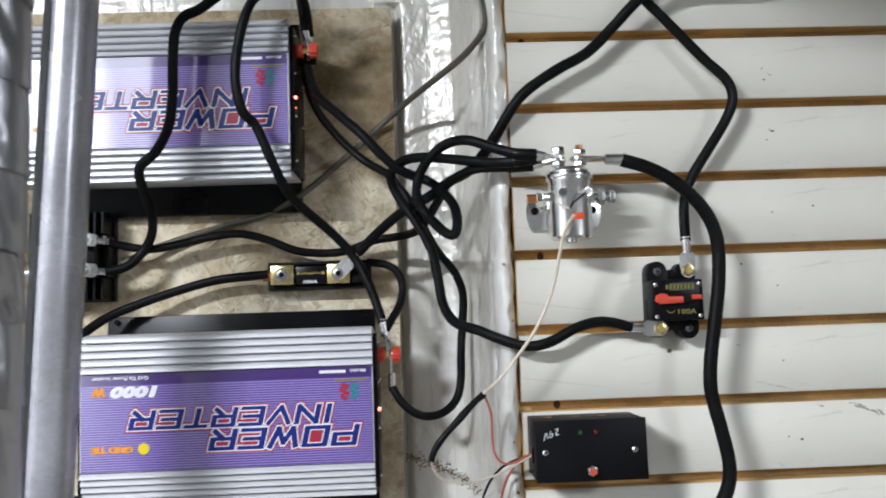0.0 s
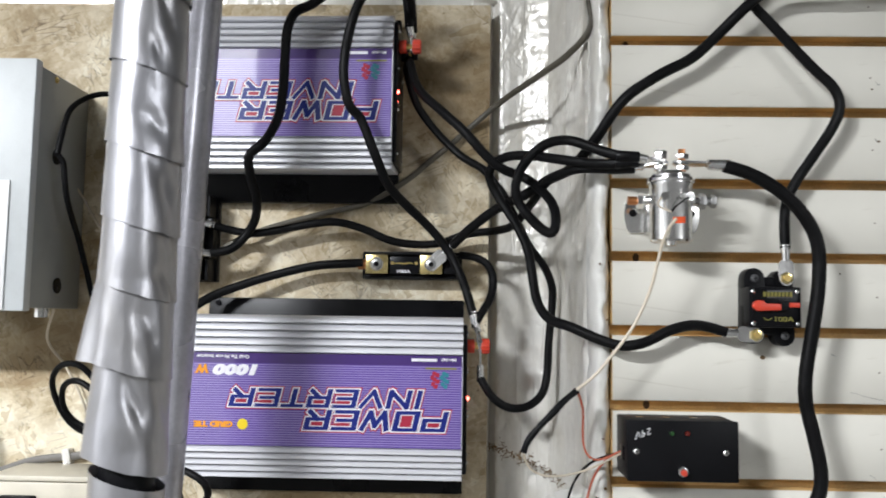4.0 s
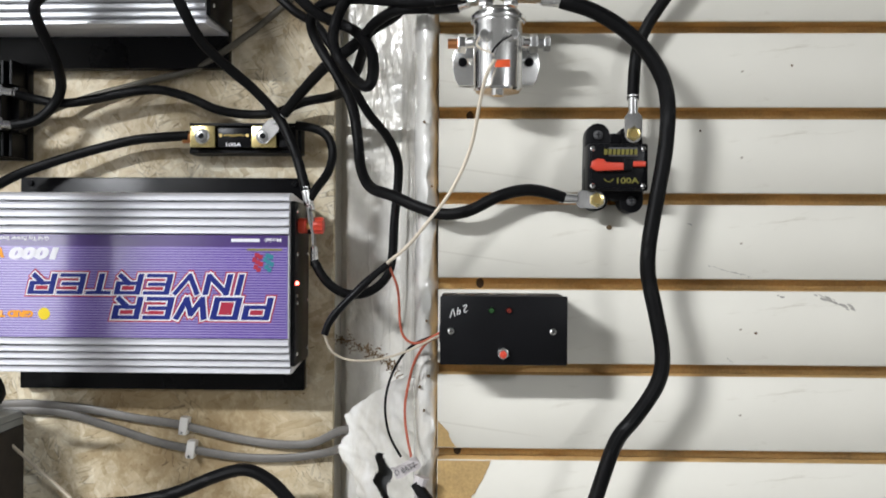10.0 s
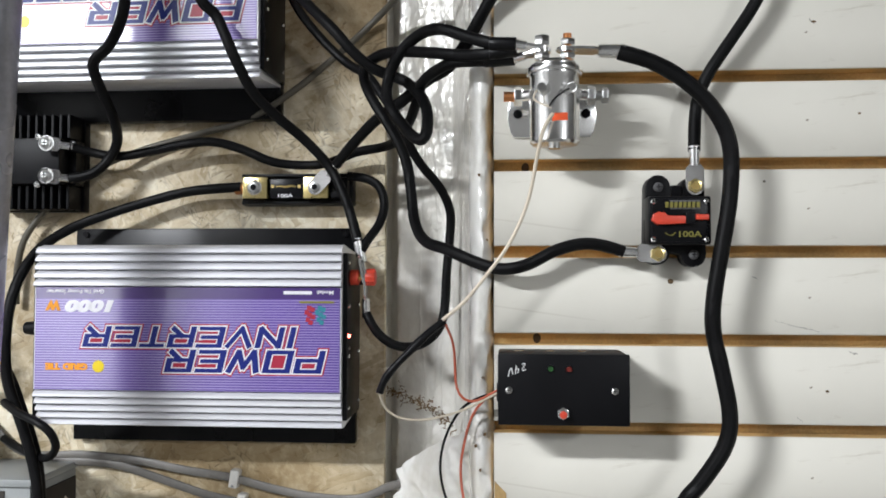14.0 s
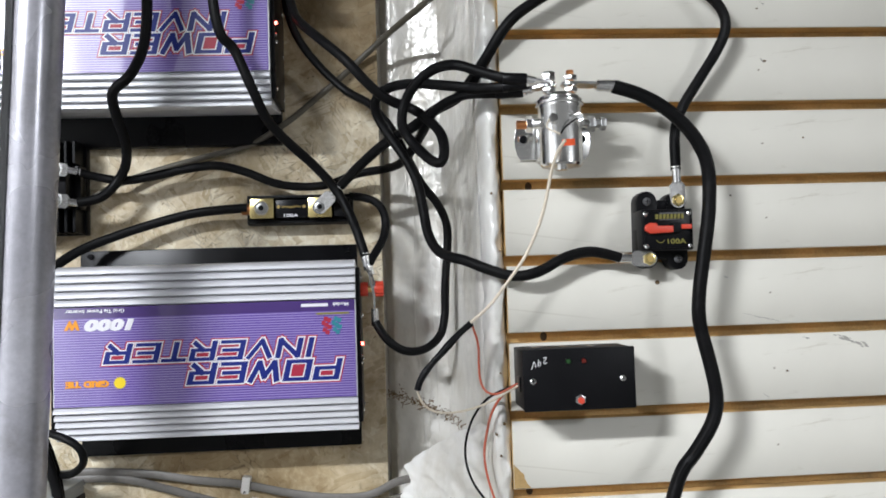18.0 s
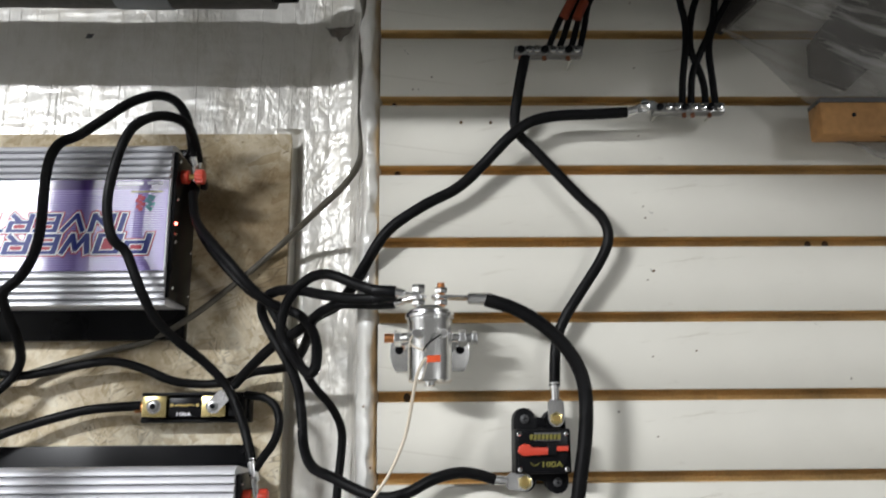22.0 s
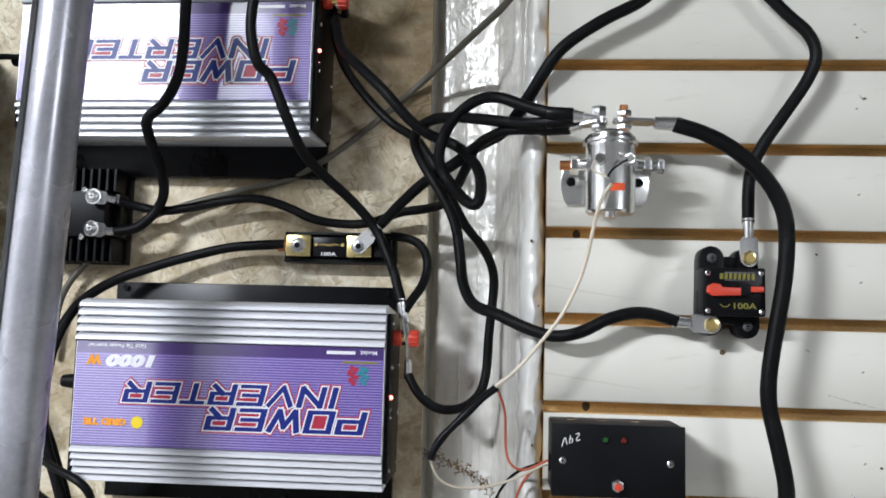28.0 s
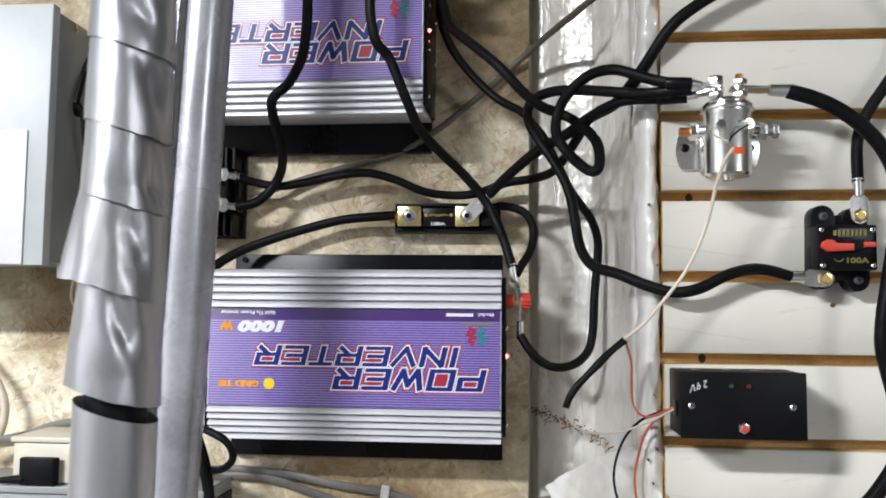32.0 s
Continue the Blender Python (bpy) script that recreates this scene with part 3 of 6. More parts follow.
# knots in the grooves, and a torn patch of laminate
for x, k in ((0.186, -1), (0.196, -3), (0.176, 2), (0.176, -5), (0.60, 1), (0.618, 1), (0.172, 3)):
    part("knot", sheet(6, 6, lambda u, v: (x + 0.007 * (u - 0.5) * math.sqrt(max(0.05, 1 - (2 * v - 1) ** 2)), 0.0170, EDGE_Z + k * PITCH - 0.0052 + 0.009 * (v - 0.5))), STAIN, slat_wall, "dark knot in the groove")


def torn_patch(line):
    pts = []
    for (xa, za), (xb, zb) in zip(line, line[1:]):
        for k in range(6):
            t = k / 6
            x, z = xa + (xb - xa) * t, za + (zb - za) * t
            free = 0.0 if x < 0.1586 or xa == xb or za == zb else 1.0
            pts.append((x + free * 0.0016 * noise.noise(Vector((x * 300, 1, z * 300))), z + free * 0.0012 * noise.noise(Vector((x * 300, 7, z * 300)))))
    part("torn_patch", plate(pts + [line[-1]], -0.0005, 0.0004), MDF, slat_wall, "bare brown patch of torn laminate", smooth=0)


torn_patch([(0.1585, 1.1922), (0.1585, 1.2150), (0.1630, 1.2110), (0.1680, 1.2055), (0.1700, 1.1990), (0.1750, 1.1922)])
torn_patch([(0.1585, 1.1165), (0.1585, 1.1800), (0.2060, 1.1800), (0.2030, 1.1720), (0.1950, 1.1570), (0.1880, 1.1460), (0.1790, 1.1340), (0.1720, 1.1165)])


# marks and dents on the slats
def mark(x, z, r, mat, wide=1.0):
    bm = plate([(x + r * wide * math.cos(a) * (1 + 0.3 * noise.noise(Vector((a, x * 50, z * 50)))), z + r * math.sin(a)) for a in (2 * math.pi * k / 12 for k in range(12))], -0.0005, 0.0004)
    part("mark", bm, mat, slat_wall, "small dark mark")


for x, z, r, w in ((0.310, 1.389, 0.0028, 1.1), (0.242, 1.771, 0.0022, 1), (0.273, 1.771, 0.0022, 1), (0.433, 1.613, 0.0012, 2.0), (0.428, 1.668, 0.0010, 1.5), (0.212, 1.822, 0.0012, 1), (0.192, 1.808, 0.0009, 1), (0.198, 1.808, 0.0008, 1), (0.44, 1.296, 0.0014, 1.2), (0.47, 1.533, 0.0012, 1.0), (0.62, 1.505, 0.0011, 1), (0.39, 1.475, 0.0012, 1)):
    mark(x, z, r * 0.8, FLUFF, w)

def scuff(xa, za, xb, zb, wide, rnd):
    """A rubbed streak, broken into small uneven flecks."""
    bm = bmesh.new()
    n = max(4, int(math.hypot(xb - xa, zb - za) / 0.0016))
    for k in range(n):
        t = (k + rnd.random()) / n
        x, z = xa + (xb - xa) * t, za + (zb - za) * t + rnd.gauss(0, wide * 0.6)
        if (z - EDGE_Z) % PITCH > PITCH - 0.0125:
            continue
        r = wide * rnd.uniform(0.12, 0.5)
        turn = math.atan2(zb - za, xb - xa)
        ring = [(math.cos(q) * r * 3.2, math.sin(q) * r) for q in (2 * math.pi * j / 8 for j in range(8))]
        plate([(x + u * math.cos(turn) - v * math.sin(turn), z + u * math.sin(turn) + v * math.cos(turn)) for u, v in ring], -0.0004 - k * 2e-6, 0.0003, bm=bm)
    if bm.verts:
        part("scuff", bm, SCUFF, slat_wall, "faint grey rubbed streak", smooth=0)


rub = random.Random(8)
for row in [(0.398, 1.355, 0.436, 1.346, 0.0007), (0.483, 1.335, 0.526, 1.317, 0.0021), (0.458, 1.331, 0.465, 1.327, 0.0009), (0.379, 1.394, 0.383, 1.391, 0.0007), (0.415, 1.274, 0.42, 1.27, 0.0007), (0.589, 1.56, 0.595, 1.556, 0.0007), (0.432, 1.675, 0.436, 1.672, 0.0009), (0.429, 1.616, 0.433, 1.611, 0.0009), (0.183, 1.852, 0.187, 1.849, 0.0009)]:
    scuff(*row, rub)

# ---- board, foil and edge film ----
board = thing("osb_board", (0, 0, 0), "stained tan strand board mounted flat on the foil wall", "board", kind="structure")
part("panel", box(-1.6, 0.036, 0.180, 0.1915, 0.30, 1.828, 0.0015), OSB, board)


def crumpled(seed, nu, nv, place, jitter):
    """A sheet of flat, sharp-edged facets, as crumpled paper has."""
    rnd = random.Random(seed)
    bm = bmesh.new()
    g = [[bm.verts.new(Vector(place(i / nu, j / nv)) + Vector((rnd.gauss(0, 1), rnd.gauss(0, 1.4), rnd.gauss(0, 1))) * jitter) for j in range(nv + 1)] for i in range(nu + 1)]
    for i in range(nu):
        for j in range(nv):
            a, b, c, d = g[i][j], g[i + 1][j], g[i + 1][j + 1], g[i][j + 1]
            for f in (((a, b, c), (a, c, d)) if rnd.random() < 0.5 else ((a, b, d), (b, c, d))):
                bm.faces.new(f)
    return bm


FOIL_LINE = [(-1.7, 0.200), (-0.5, 0.200), (0.0, 0.199), (0.034, 0.204), (0.040, 0.212), (0.048, 0.200), (0.082, 0.196), (0.112, 0.186), (0.126, 0.130), (0.135, 0.036), (0.150, 0.022)]
FOIL_AT = [0.0, 0.08, 0.40, 0.44, 0.47, 0.52, 0.60, 0.68, 0.80, 0.95, 1.0]


def foil_place(u, v):
    """Flat behind the board, then a crumpled slope out to the slatted wall; finest where it is seen."""
    i = min(max(k for k in range(len(FOIL_AT)) if FOIL_AT[k] <= u + 1e-9), len(FOIL_AT) - 2)
    t = (u - FOIL_AT[i]) / (FOIL_AT[i + 1] - FOIL_AT[i])
    x, y = (FOIL_LINE[i][n] + t * (FOIL_LINE[i + 1][n] - FOIL_LINE[i][n]) for n in (0, 1))
    z = 0.3 + 0.78 * v / 0.04 if v < 0.04 else 1.08 + 0.94 * (v - 0.04) / 0.92 if v < 0.96 else 2.02 + 0.40 * (v - 0.96) / 0.04
    if z > 1.84 and 0.0 < x < 0.06:
        y = 0.1995
    s = x if x < 0.034 else 0.034 + (u - 0.44) * 0.42
    fold = noise.noise(Vector((s * 26, 4, z * 5)))
    dent = noise.noise(Vector((s * 60, 9, z * 48)))
    nick = abs(noise.noise(Vector((s * 110, 2, z * 90))))
    w = 0.0026 * fold + 0.0012 * dent - 0.0016 * nick + 0.0016 * abs(noise.noise(Vector((s * 38, 6, z * 3.2))))
    if x < 0.034:
        return (x, y - abs(w) * (1.0 if z > 1.83 else 0.15), z)
    return (x - 0.55 * w, y - 0.8 * w, z)


structure("wall_foil", sheet(130, 420, foil_place), FOIL, "crinkled silver foil insulation wall sheet")


def flap_place(u, v):
    """A torn tongue of foil hanging open, pointed below."""
    x = 0.076 + 0.038 * u
    low = 1.9545 + 0.020 * abs(2 * u - 0.95) ** 1.6 + 0.002 * math.sin(u * 21)
    z = low + (1.9745 + 0.004 * u - low) * v
    return (x, 0.1815 - 0.007 * (1 - v) + 0.003 * noise.noise(Vector((x * 120, 3, z * 150))), z)


tagged(part("torn_flap", sheet(18, 8, flap_place), DRAB, None, "grey-brown torn flap in the foil sheet", smooth=20), category="tear")
tagged(part("foil_puncture", crumpled(5, 4, 4, lambda u, v: (-0.239 + 0.008 * u, 0.1945, 1.967 + 0.006 * v), 0.0008), DARK_STRIP, None, "small dark puncture in the foil sheet", smooth=0), category="tear")


def film_place(u, v):
    a = math.pi * u
    z = 0.3 + 2.12 * v
    w = 0.0030 * noise.noise(Vector((u * 3, 1, z * 22))) + 0.0022 * noise.noise(Vector((u * 5, 5, z * 75)))
    x = 0.1475 - 0.0115 * math.cos(a) + 0.7 * w + 0.0025 * noise.noise(Vector((0, 7, z * 5)))
    return (x, 0.024 - (0.026 + w) * math.sin(a), z)


structure("trim_film", sheet(16, 700, film_place), EDGE_FILM, "folded white plastic film along the wall corner")


for x, z, r in ((0.150, 1.256, 0.0016), (0.148, 1.305, 0.0010), (0.142, 1.246, 0.0013), (0.152, 1.290, 0.0009), (0.146, 1.225, 0.0011), (0.151, 1.60, 0.0009), (0.145, 1.482, 0.0012), (0.152, 1.425, 0.0010)):
    bm = rod((x, -0.0050, z), (x + 0.0006, 0.010, z), r, 7, r * 0.7)
    tagged(part("dirt_speck", bm, FLUFF, None, "small brown dirt speck on the white film", smooth=0), category="dirt", group="dirt specks on the film")


DRAPE_EDGE = [(1.252, 0.131), (1.238, 0.108), (1.222, 0.088), (1.204, 0.067), (1.188, 0.053), (1.176, 0.060), (1.164, 0.052), (1.152, 0.047), (1.141, 0.056), (1.120, 0.068), (1.095, 0.078), (0.95, 0.070)]


def drape_place(u, v):
    """White tape drawn from the corner film down and round the foil, with pulled folds and a ragged edge."""
    z = 1.252 - 0.30 * v
    k = max(n for n in range(len(DRAPE_EDGE) - 1) if DRAPE_EDGE[n][0] >= z - 1e-9)
    (za, xa), (zb, xb) = DRAPE_EDGE[k], DRAPE_EDGE[k + 1]
    left = xa + (xb - xa) * (za - z) / (za - zb) + 0.003 * noise.noise(Vector((0, 3, z * 160)))
    x = left + (0.141 - left) * u
    y = 0.148 - 1.42 * (x - 0.048) - 0.016 * math.sin(math.pi * u)
    pull = noise.noise(Vector((x * 55 + z * 30, 2, z * 26 - x * 14)))
    crease = abs(noise.noise(Vector((x * 70, 5, z * 60))))
    w = 0.0040 * pull - 0.0062 * abs(noise.noise(Vector((x * 38 + z * 20, 11, z * 44)))) - 0.0030 * crease + 0.0006 * noise.noise(Vector((x * 190, 8, z * 170)))
    curl = 0.012 * max(0.0, 1 - u * 5) * math.exp(-((z - 1.158) / 0.016) ** 2)
    return (x - 0.5 * w, y - w - curl, z)


bm = sheet(64, 150, drape_place)
hole = [f for f in bm.faces if ((f.calc_center_median().x - 0.104 - 0.003 * math.sin(f.calc_center_median().z * 230)) / 0.008) ** 2 + ((f.calc_center_median().z - 1.148) / 0.024) ** 2 < 1]
bmesh.ops.delete(bm, geom=hole, context="FACES")
tagged(part("tape_wrap", bm, DRAPE, None, "crumpled white tape draped round the wall corner", smooth=80), category="tape")
# dark backing gives the tear its shaded inside
tagged(part("hole_backing", sheet(6, 10, lambda u, v: (0.088 + 0.034 * u, 0.098 - 0.040 * u, 1.185 - 0.075 * v)), DARK_STRIP, None, "dark sheet standing in for the shade inside the torn white tape", smooth=0), category="tear")
flag = thing("wire_tag", (0.131, -0.012, 1.176), "small clear plastic tag taped round the hanging wires", "tag")
flag.rotation_euler = (0, radians(-24), 0)
part("tag", crumpled(3, 6, 4, lambda u, v: (-0.012 + 0.025 * u, -0.003 * math.sin(3 * u), -0.005 + 0.011 * v), 0.0005), FROSTED, flag)
writing("O BATT", -0.010, 0.010, -0.002, 0.0032, -0.0054, flag, [(0.0, 0.0, DARK_STRIP)], turned=False, name="lettering")
knot = part("tape_turn", tube([(0.010, -0.002, -0.012), (0.004, -0.003, -0.020), (0.004, -0.002, -0.028), (0.008, 0.0, -0.036)], 0.0062, 10, 0.002, wobble=0.5), FROSTED, flag, "pale tape wound round the wires")

# ---- grid-tie inverters ----
GLYPHS = {
    "P": ([[(0, 0), (0, 1), (1, 1), (1, 0.42), (0, 0.42)]], [(0, 0.42, 1, 1)], 1.0),
    "O": ([[(0, 0), (0, 1), (1, 1), (1, 0), (0, 0)]], [(0, 0, 1, 1)], 1.0),
    "W": ([[(0, 1), (0.22, 0), (0.5, 0.8), (0.78, 0), (1, 1)]], [], 1.25),
    "E": ([[(1, 1), (0, 1), (0, 0), (1, 0)], [(0, 0.5), (0.85, 0.5)]], [(0, 0, 0.9, 1)], 1.0),
    "R": ([[(0, 0), (0, 1), (1, 1), (1, 0.45), (0, 0.45)], [(0.5, 0.45), (1, 0)]], [(0, 0.45, 1, 1)], 1.0),
    "I": ([[(0.5, 0), (0.5, 1)]], [], 0.25),
    "N": ([[(0, 0), (0, 1), (1, 0), (1, 1)]], [], 1.0),
    "V": ([[(0, 1), (0.5, 0), (1, 1)]], [], 1.05),
    "T": ([[(0, 1), (1, 1)], [(0.5, 1), (0.5, 0)]], [], 0.95),
}


def block_word(word, x0, x1, z0, z1, y, parent, name):
    """Heavy slanted block capitals, upside down, blue with a white and a red outline and red counters."""
    h = z1 - z0
    tall_w, bar_w, gap = 0.27 * h, 0.17 * h, 0.15 * h
    total = sum(GLYPHS[c][2] for c in word)
    unit = (x1 - x0 - gap * (len(word) - 1) - 0.24 * h - tall_w * len(word)) / total
    at = tall_w / 2
    for c in word:
        lines, fills, wide = GLYPHS[c]
        w, tall = unit * wide, h - bar_w
        letter = None
        for grow, lift, mat, nm in ((0.0, 0.0008, BLUE_INK, "letter"), (0.065 * h, 0.0005, WHITE_INK, "letter_edge"), (0.125 * h, 0.0002, RED_INK, "letter_edge")):
            bm, n = bmesh.new(), 0
            segs = [(a, b) for line in lines for a, b in zip(line, line[1:])]
            for a, b in segs:
                a, b = (Vector((at + p[0] * w, bar_w / 2 + p[1] * tall)) for p in (a, b))
                d = (b - a).normalized()
                flat = abs(d.x) > abs(d.y) * 3
                half = (bar_w if flat else tall_w * max(abs(d.y), 0.8)) / 2 + grow
                reach = (tall_w if flat else bar_w) / 2 + grow
                a, b, q = a - d * reach, b + d * reach, Vector((-d.y, d.x)) * half
                n += 1
                bm.faces.new([bm.verts.new((x1 - k.x - 0.24 * k.y, y - lift - n * 2e-6, z1 - k.y)) for k in (a - q, b - q, b + q, a + q)])
            if mat is WHITE_INK:
                for fx0, fz0, fx1, fz1 in fills:
                    xa, xb = at + fx0 * w + tall_w / 2 + 0.07 * h, at + fx1 * w - (0.0 if c == "E" else tall_w / 2 + 0.07 * h)
                    za, zb = bar_w / 2 + fz0 * tall + bar_w / 2 + 0.05 * h, bar_w / 2 + fz1 * tall - bar_w / 2 - 0.05 * h
                    if c == "E":
                        za = bar_w + 0.5 * tall + 0.04 * h
                    if xb > xa and zb > za:
                        f = bm.faces.new([bm.verts.new((x1 - p - 0.24 * q, y - 0.00070, z1 - q)) for p, q in ((xa, za), (xb, za), (xb, zb), (xa, zb))])
                        f.material_index = 1
            bmesh.ops.recalc_face_normals(bm, faces=bm.faces)
            ob = part(nm, bm, (mat, RED_INK), letter or parent, smooth=0)
            letter = letter or ob
        at += w + gap + tall_w


def rib_profile():
    """Outline of the extrusion in y and z."""
    pts = [(-0.012, -0.086), (-0.066, -0.0915), (-0.074, -0.0925)]

    def ribs(z0, z1, n):
        step = (z1 - z0) / n
        for k in range(n):
            z = z0 + k * step
            for dz, y in ((0.03, -0.0880), (0.08, -0.0955), (0.15, -0.0965), (0.55, -0.0952), (0.86, -0.0918), (0.92, -0.0880)):
                pts.append((y, z + dz * step))

    ribs(-0.0925, -0.0555, 5)
    pts.extend([(-0.0925, -0.0550), (-0.0925, 0.0490)])
    ribs(0.0495, 0.0915, 5)
    pts[:] = [(y + 0.34 * max(0.0, -0.0555 - z) + 0.10 * max(0.0, z - 0.0495) if y < -0.08 else y, z) for y, z in pts]
    pts.extend([(-0.078, 0.0925), (-0.070, 0.0915), (-0.012, 0.086)])
    return pts


def inverter(at):
    o = thing("grid_tie_inverter", at, "silver ribbed power inverter with purple label, mounted upside down", "inverter", "two inverters on the board")
    bm = box(-0.159, 0.159, -0.0125, 0, -0.1215, 0.1135, 0.0015)
    rod((-0.147, -0.0125, 0.107), (-0.147, -0.0155, 0.107), 0.0032, 10, bm=bm)
    rod((0.147, -0.0125, 0.107), (0.147, -0.0155, 0.107), 0.0032, 10, bm=bm)
    part("base_plate", bm, BLACK_METAL, o, "black sheet-metal base with screw flanges")
    bm = bmesh.new()
    prof = rib_profile()
    ends = [[bm.verts.new((x, y, z)) for y, z in prof] for x in (-0.1585, 0.1585)]
    n = len(prof)
    for k in range(n):
        bm.faces.new((ends[0][k], ends[0][(k + 1) % n], ends[1][(k + 1) % n], ends[1][k]))
    for e in ends:
        bm.faces.new(e)
    bmesh.ops.recalc_face_normals(bm, faces=bm.faces)
    part("casing", bm, ALU, o, "ribbed aluminium casing", smooth=25)
    part("label", box(-0.1575, 0.1575, -0.0932, -0.0920, -0.0552, 0.0492, 0.0003, 1), PRINT, o, "purple striped label with large upside-down lettering")
    for side in (-1, 1):
        ep = part("end_plate", box(side * 0.1588, side * 0.1635, -0.086, -0.013, -0.084, 0.084, 0.001), BLACK_METAL, o, "black end plate")
        for z in (-0.072, -0.02, 0.03, 0.074):
            for y in (-0.078, -0.022):
                screw("screw", (side * 0.1637, y, z), (side, 0, 0), 0.0022, CHROME, ep)
    yl = -0.0932
    # label print, upside down
    S = 0.000575

    def X(px):
        return -0.1585 + (px - 24) * S

    def Z(py):
        return 0.0495 - (py - 492) * 0.000553

    block_word("POWER", X(262), X(550), Z(647), Z(606), yl, o, "word_power")
    block_word("INVERTER", X(113), X(503), Z(602), Z(564), yl, o, "word_inverter")
    writing("1000", X(80), X(170), Z(539), Z(516), yl, o, [(0.075, 0.0004, WHITE_INK)], slant=0.2, name="rating")
    writing("W", X(44), X(72), Z(536), Z(517), yl, o, [(0.085, 0.0004, ORANGE)], slant=0.1, name="watt_letter")
    writing("Grid Tie Power Inverter", X(46), X(152), Z(504.5), Z(497), yl, o, [(0.025, 0.0004, WHITE_INK)], name="caption")
    writing("Model:", X(532), X(562), Z(505), Z(498), yl, o, [(0.025, 0.0004, WHITE_INK)], name="caption")
    part("model_bar", plate([(X(474), Z(505)), (X(524), Z(505)), (X(524), Z(499)), (X(474), Z(499))], yl - 0.0004, yl - 0.0001), WHITE_INK, o, smooth=0)
    writing("GRID TIE", X(46), X(124), Z(645), Z(632), yl, o, [(0.07, 0.0004, ORANGE)], name="caption")
    sun = [(X(143) + (0.0066 if k % 2 else 0.0055) * math.cos(k * math.pi / 14), Z(638) + (0.0066 if k % 2 else 0.0055) * math.sin(k * math.pi / 14)) for k in range(28)]
    part("sun_mark", plate(sun, yl - 0.0004, yl - 0.0001), YELLOW, o, "yellow printed sun", smooth=0)
    part("maker_bar", plate([(X(502), Z(521)), (X(563), Z(521)), (X(563), Z(517)), (X(502), Z(517))], yl - 0.0004, yl - 0.0001), DIM_YELLOW, o, smooth=0)
    for px, mat in ((514, RED_INK), (533, TEAL_INK)):
        bm = bmesh.new()
        for dx, dz in ((5, 529), (11, 532), (1, 537), (6, 541), (12, 545), (3, 550), (8, 555)):
            plate([(X(px + dx - 4), Z(dz + 4)), (X(px + dx + 3), Z(dz + 5)), (X(px + dx + 5), Z(dz - 3)), (X(px + dx - 3), Z(dz - 4))], yl - 0.0004 - dx * 1e-6, yl - 0.0001, bm=bm)
        part("logo_mark", bm, mat, o, smooth=0)
    # terminals
    for y, z, mat in ((-0.068, 0.0595, RED), (-0.036, 0.0595, BLACK_PLASTIC)):
        t = part("terminal", rod((0.1635, y, z), (0.172, y, z), 0.0080, 18, bevel=0.001), mat, o, "binding post")
        part("stud", rod((0.171, y, z), (0.181, y, z), 0.0036, 12), BRASS, t)
        bm = rod((0.176 if mat is BLACK_PLASTIC else 0.179, y, z), (0.183 if mat is BLACK_PLASTIC else 0.1895, y, z), 0.0060 if mat is BLACK_PLASTIC else 0.0078, 18, bevel=0.0012)
        for k in range(0 if mat is BLACK_PLASTIC else 12):
            a = k * math.pi / 6
            rod((0.180, y + 0.0078 * math.cos(a), z + 0.0078 * math.sin(a)), (0.1885, y + 0.0078 * math.cos(a), z + 0.0078 * math.sin(a)), 0.0009, 6, bm=bm)
        part("knob", bm, mat, t, "fluted screw knob")
    part("status_led", rod((0.1635, -0.082, 0.0005), (0.1660, -0.082, 0.0005), 0.0021, 12, 0.0016), LED_RED, o, "glowing red status light")
    part("small_led", rod((0.1635, -0.080, -0.012), (0.1650, -0.080, -0.012), 0.0018, 10), CHROME, o)
    g = part("cord_gland", rod((-0.1635, -0.045, 0.004), (-0.179, -0.045, 0.004), 0.0112, 8, bevel=0.001), BLACK_PLASTIC, o, "black cord gland")
    part("gland_nose", rod((-0.179, -0.045, 0.004), (-0.196, -0.045, 0.004), 0.0088, 14, 0.0065), BLACK_PLASTIC, g)
    return o


inv_low = inverter((-0.153, 0.1795, 1.3325))
inv_high = copy_thing(inv_low, pose(-0.237, 0.1785, 1.6875, 0, 0, -1.2))
tagged(inv_high, "silver ribbed power inverter with purple label, upper of two, upside down")

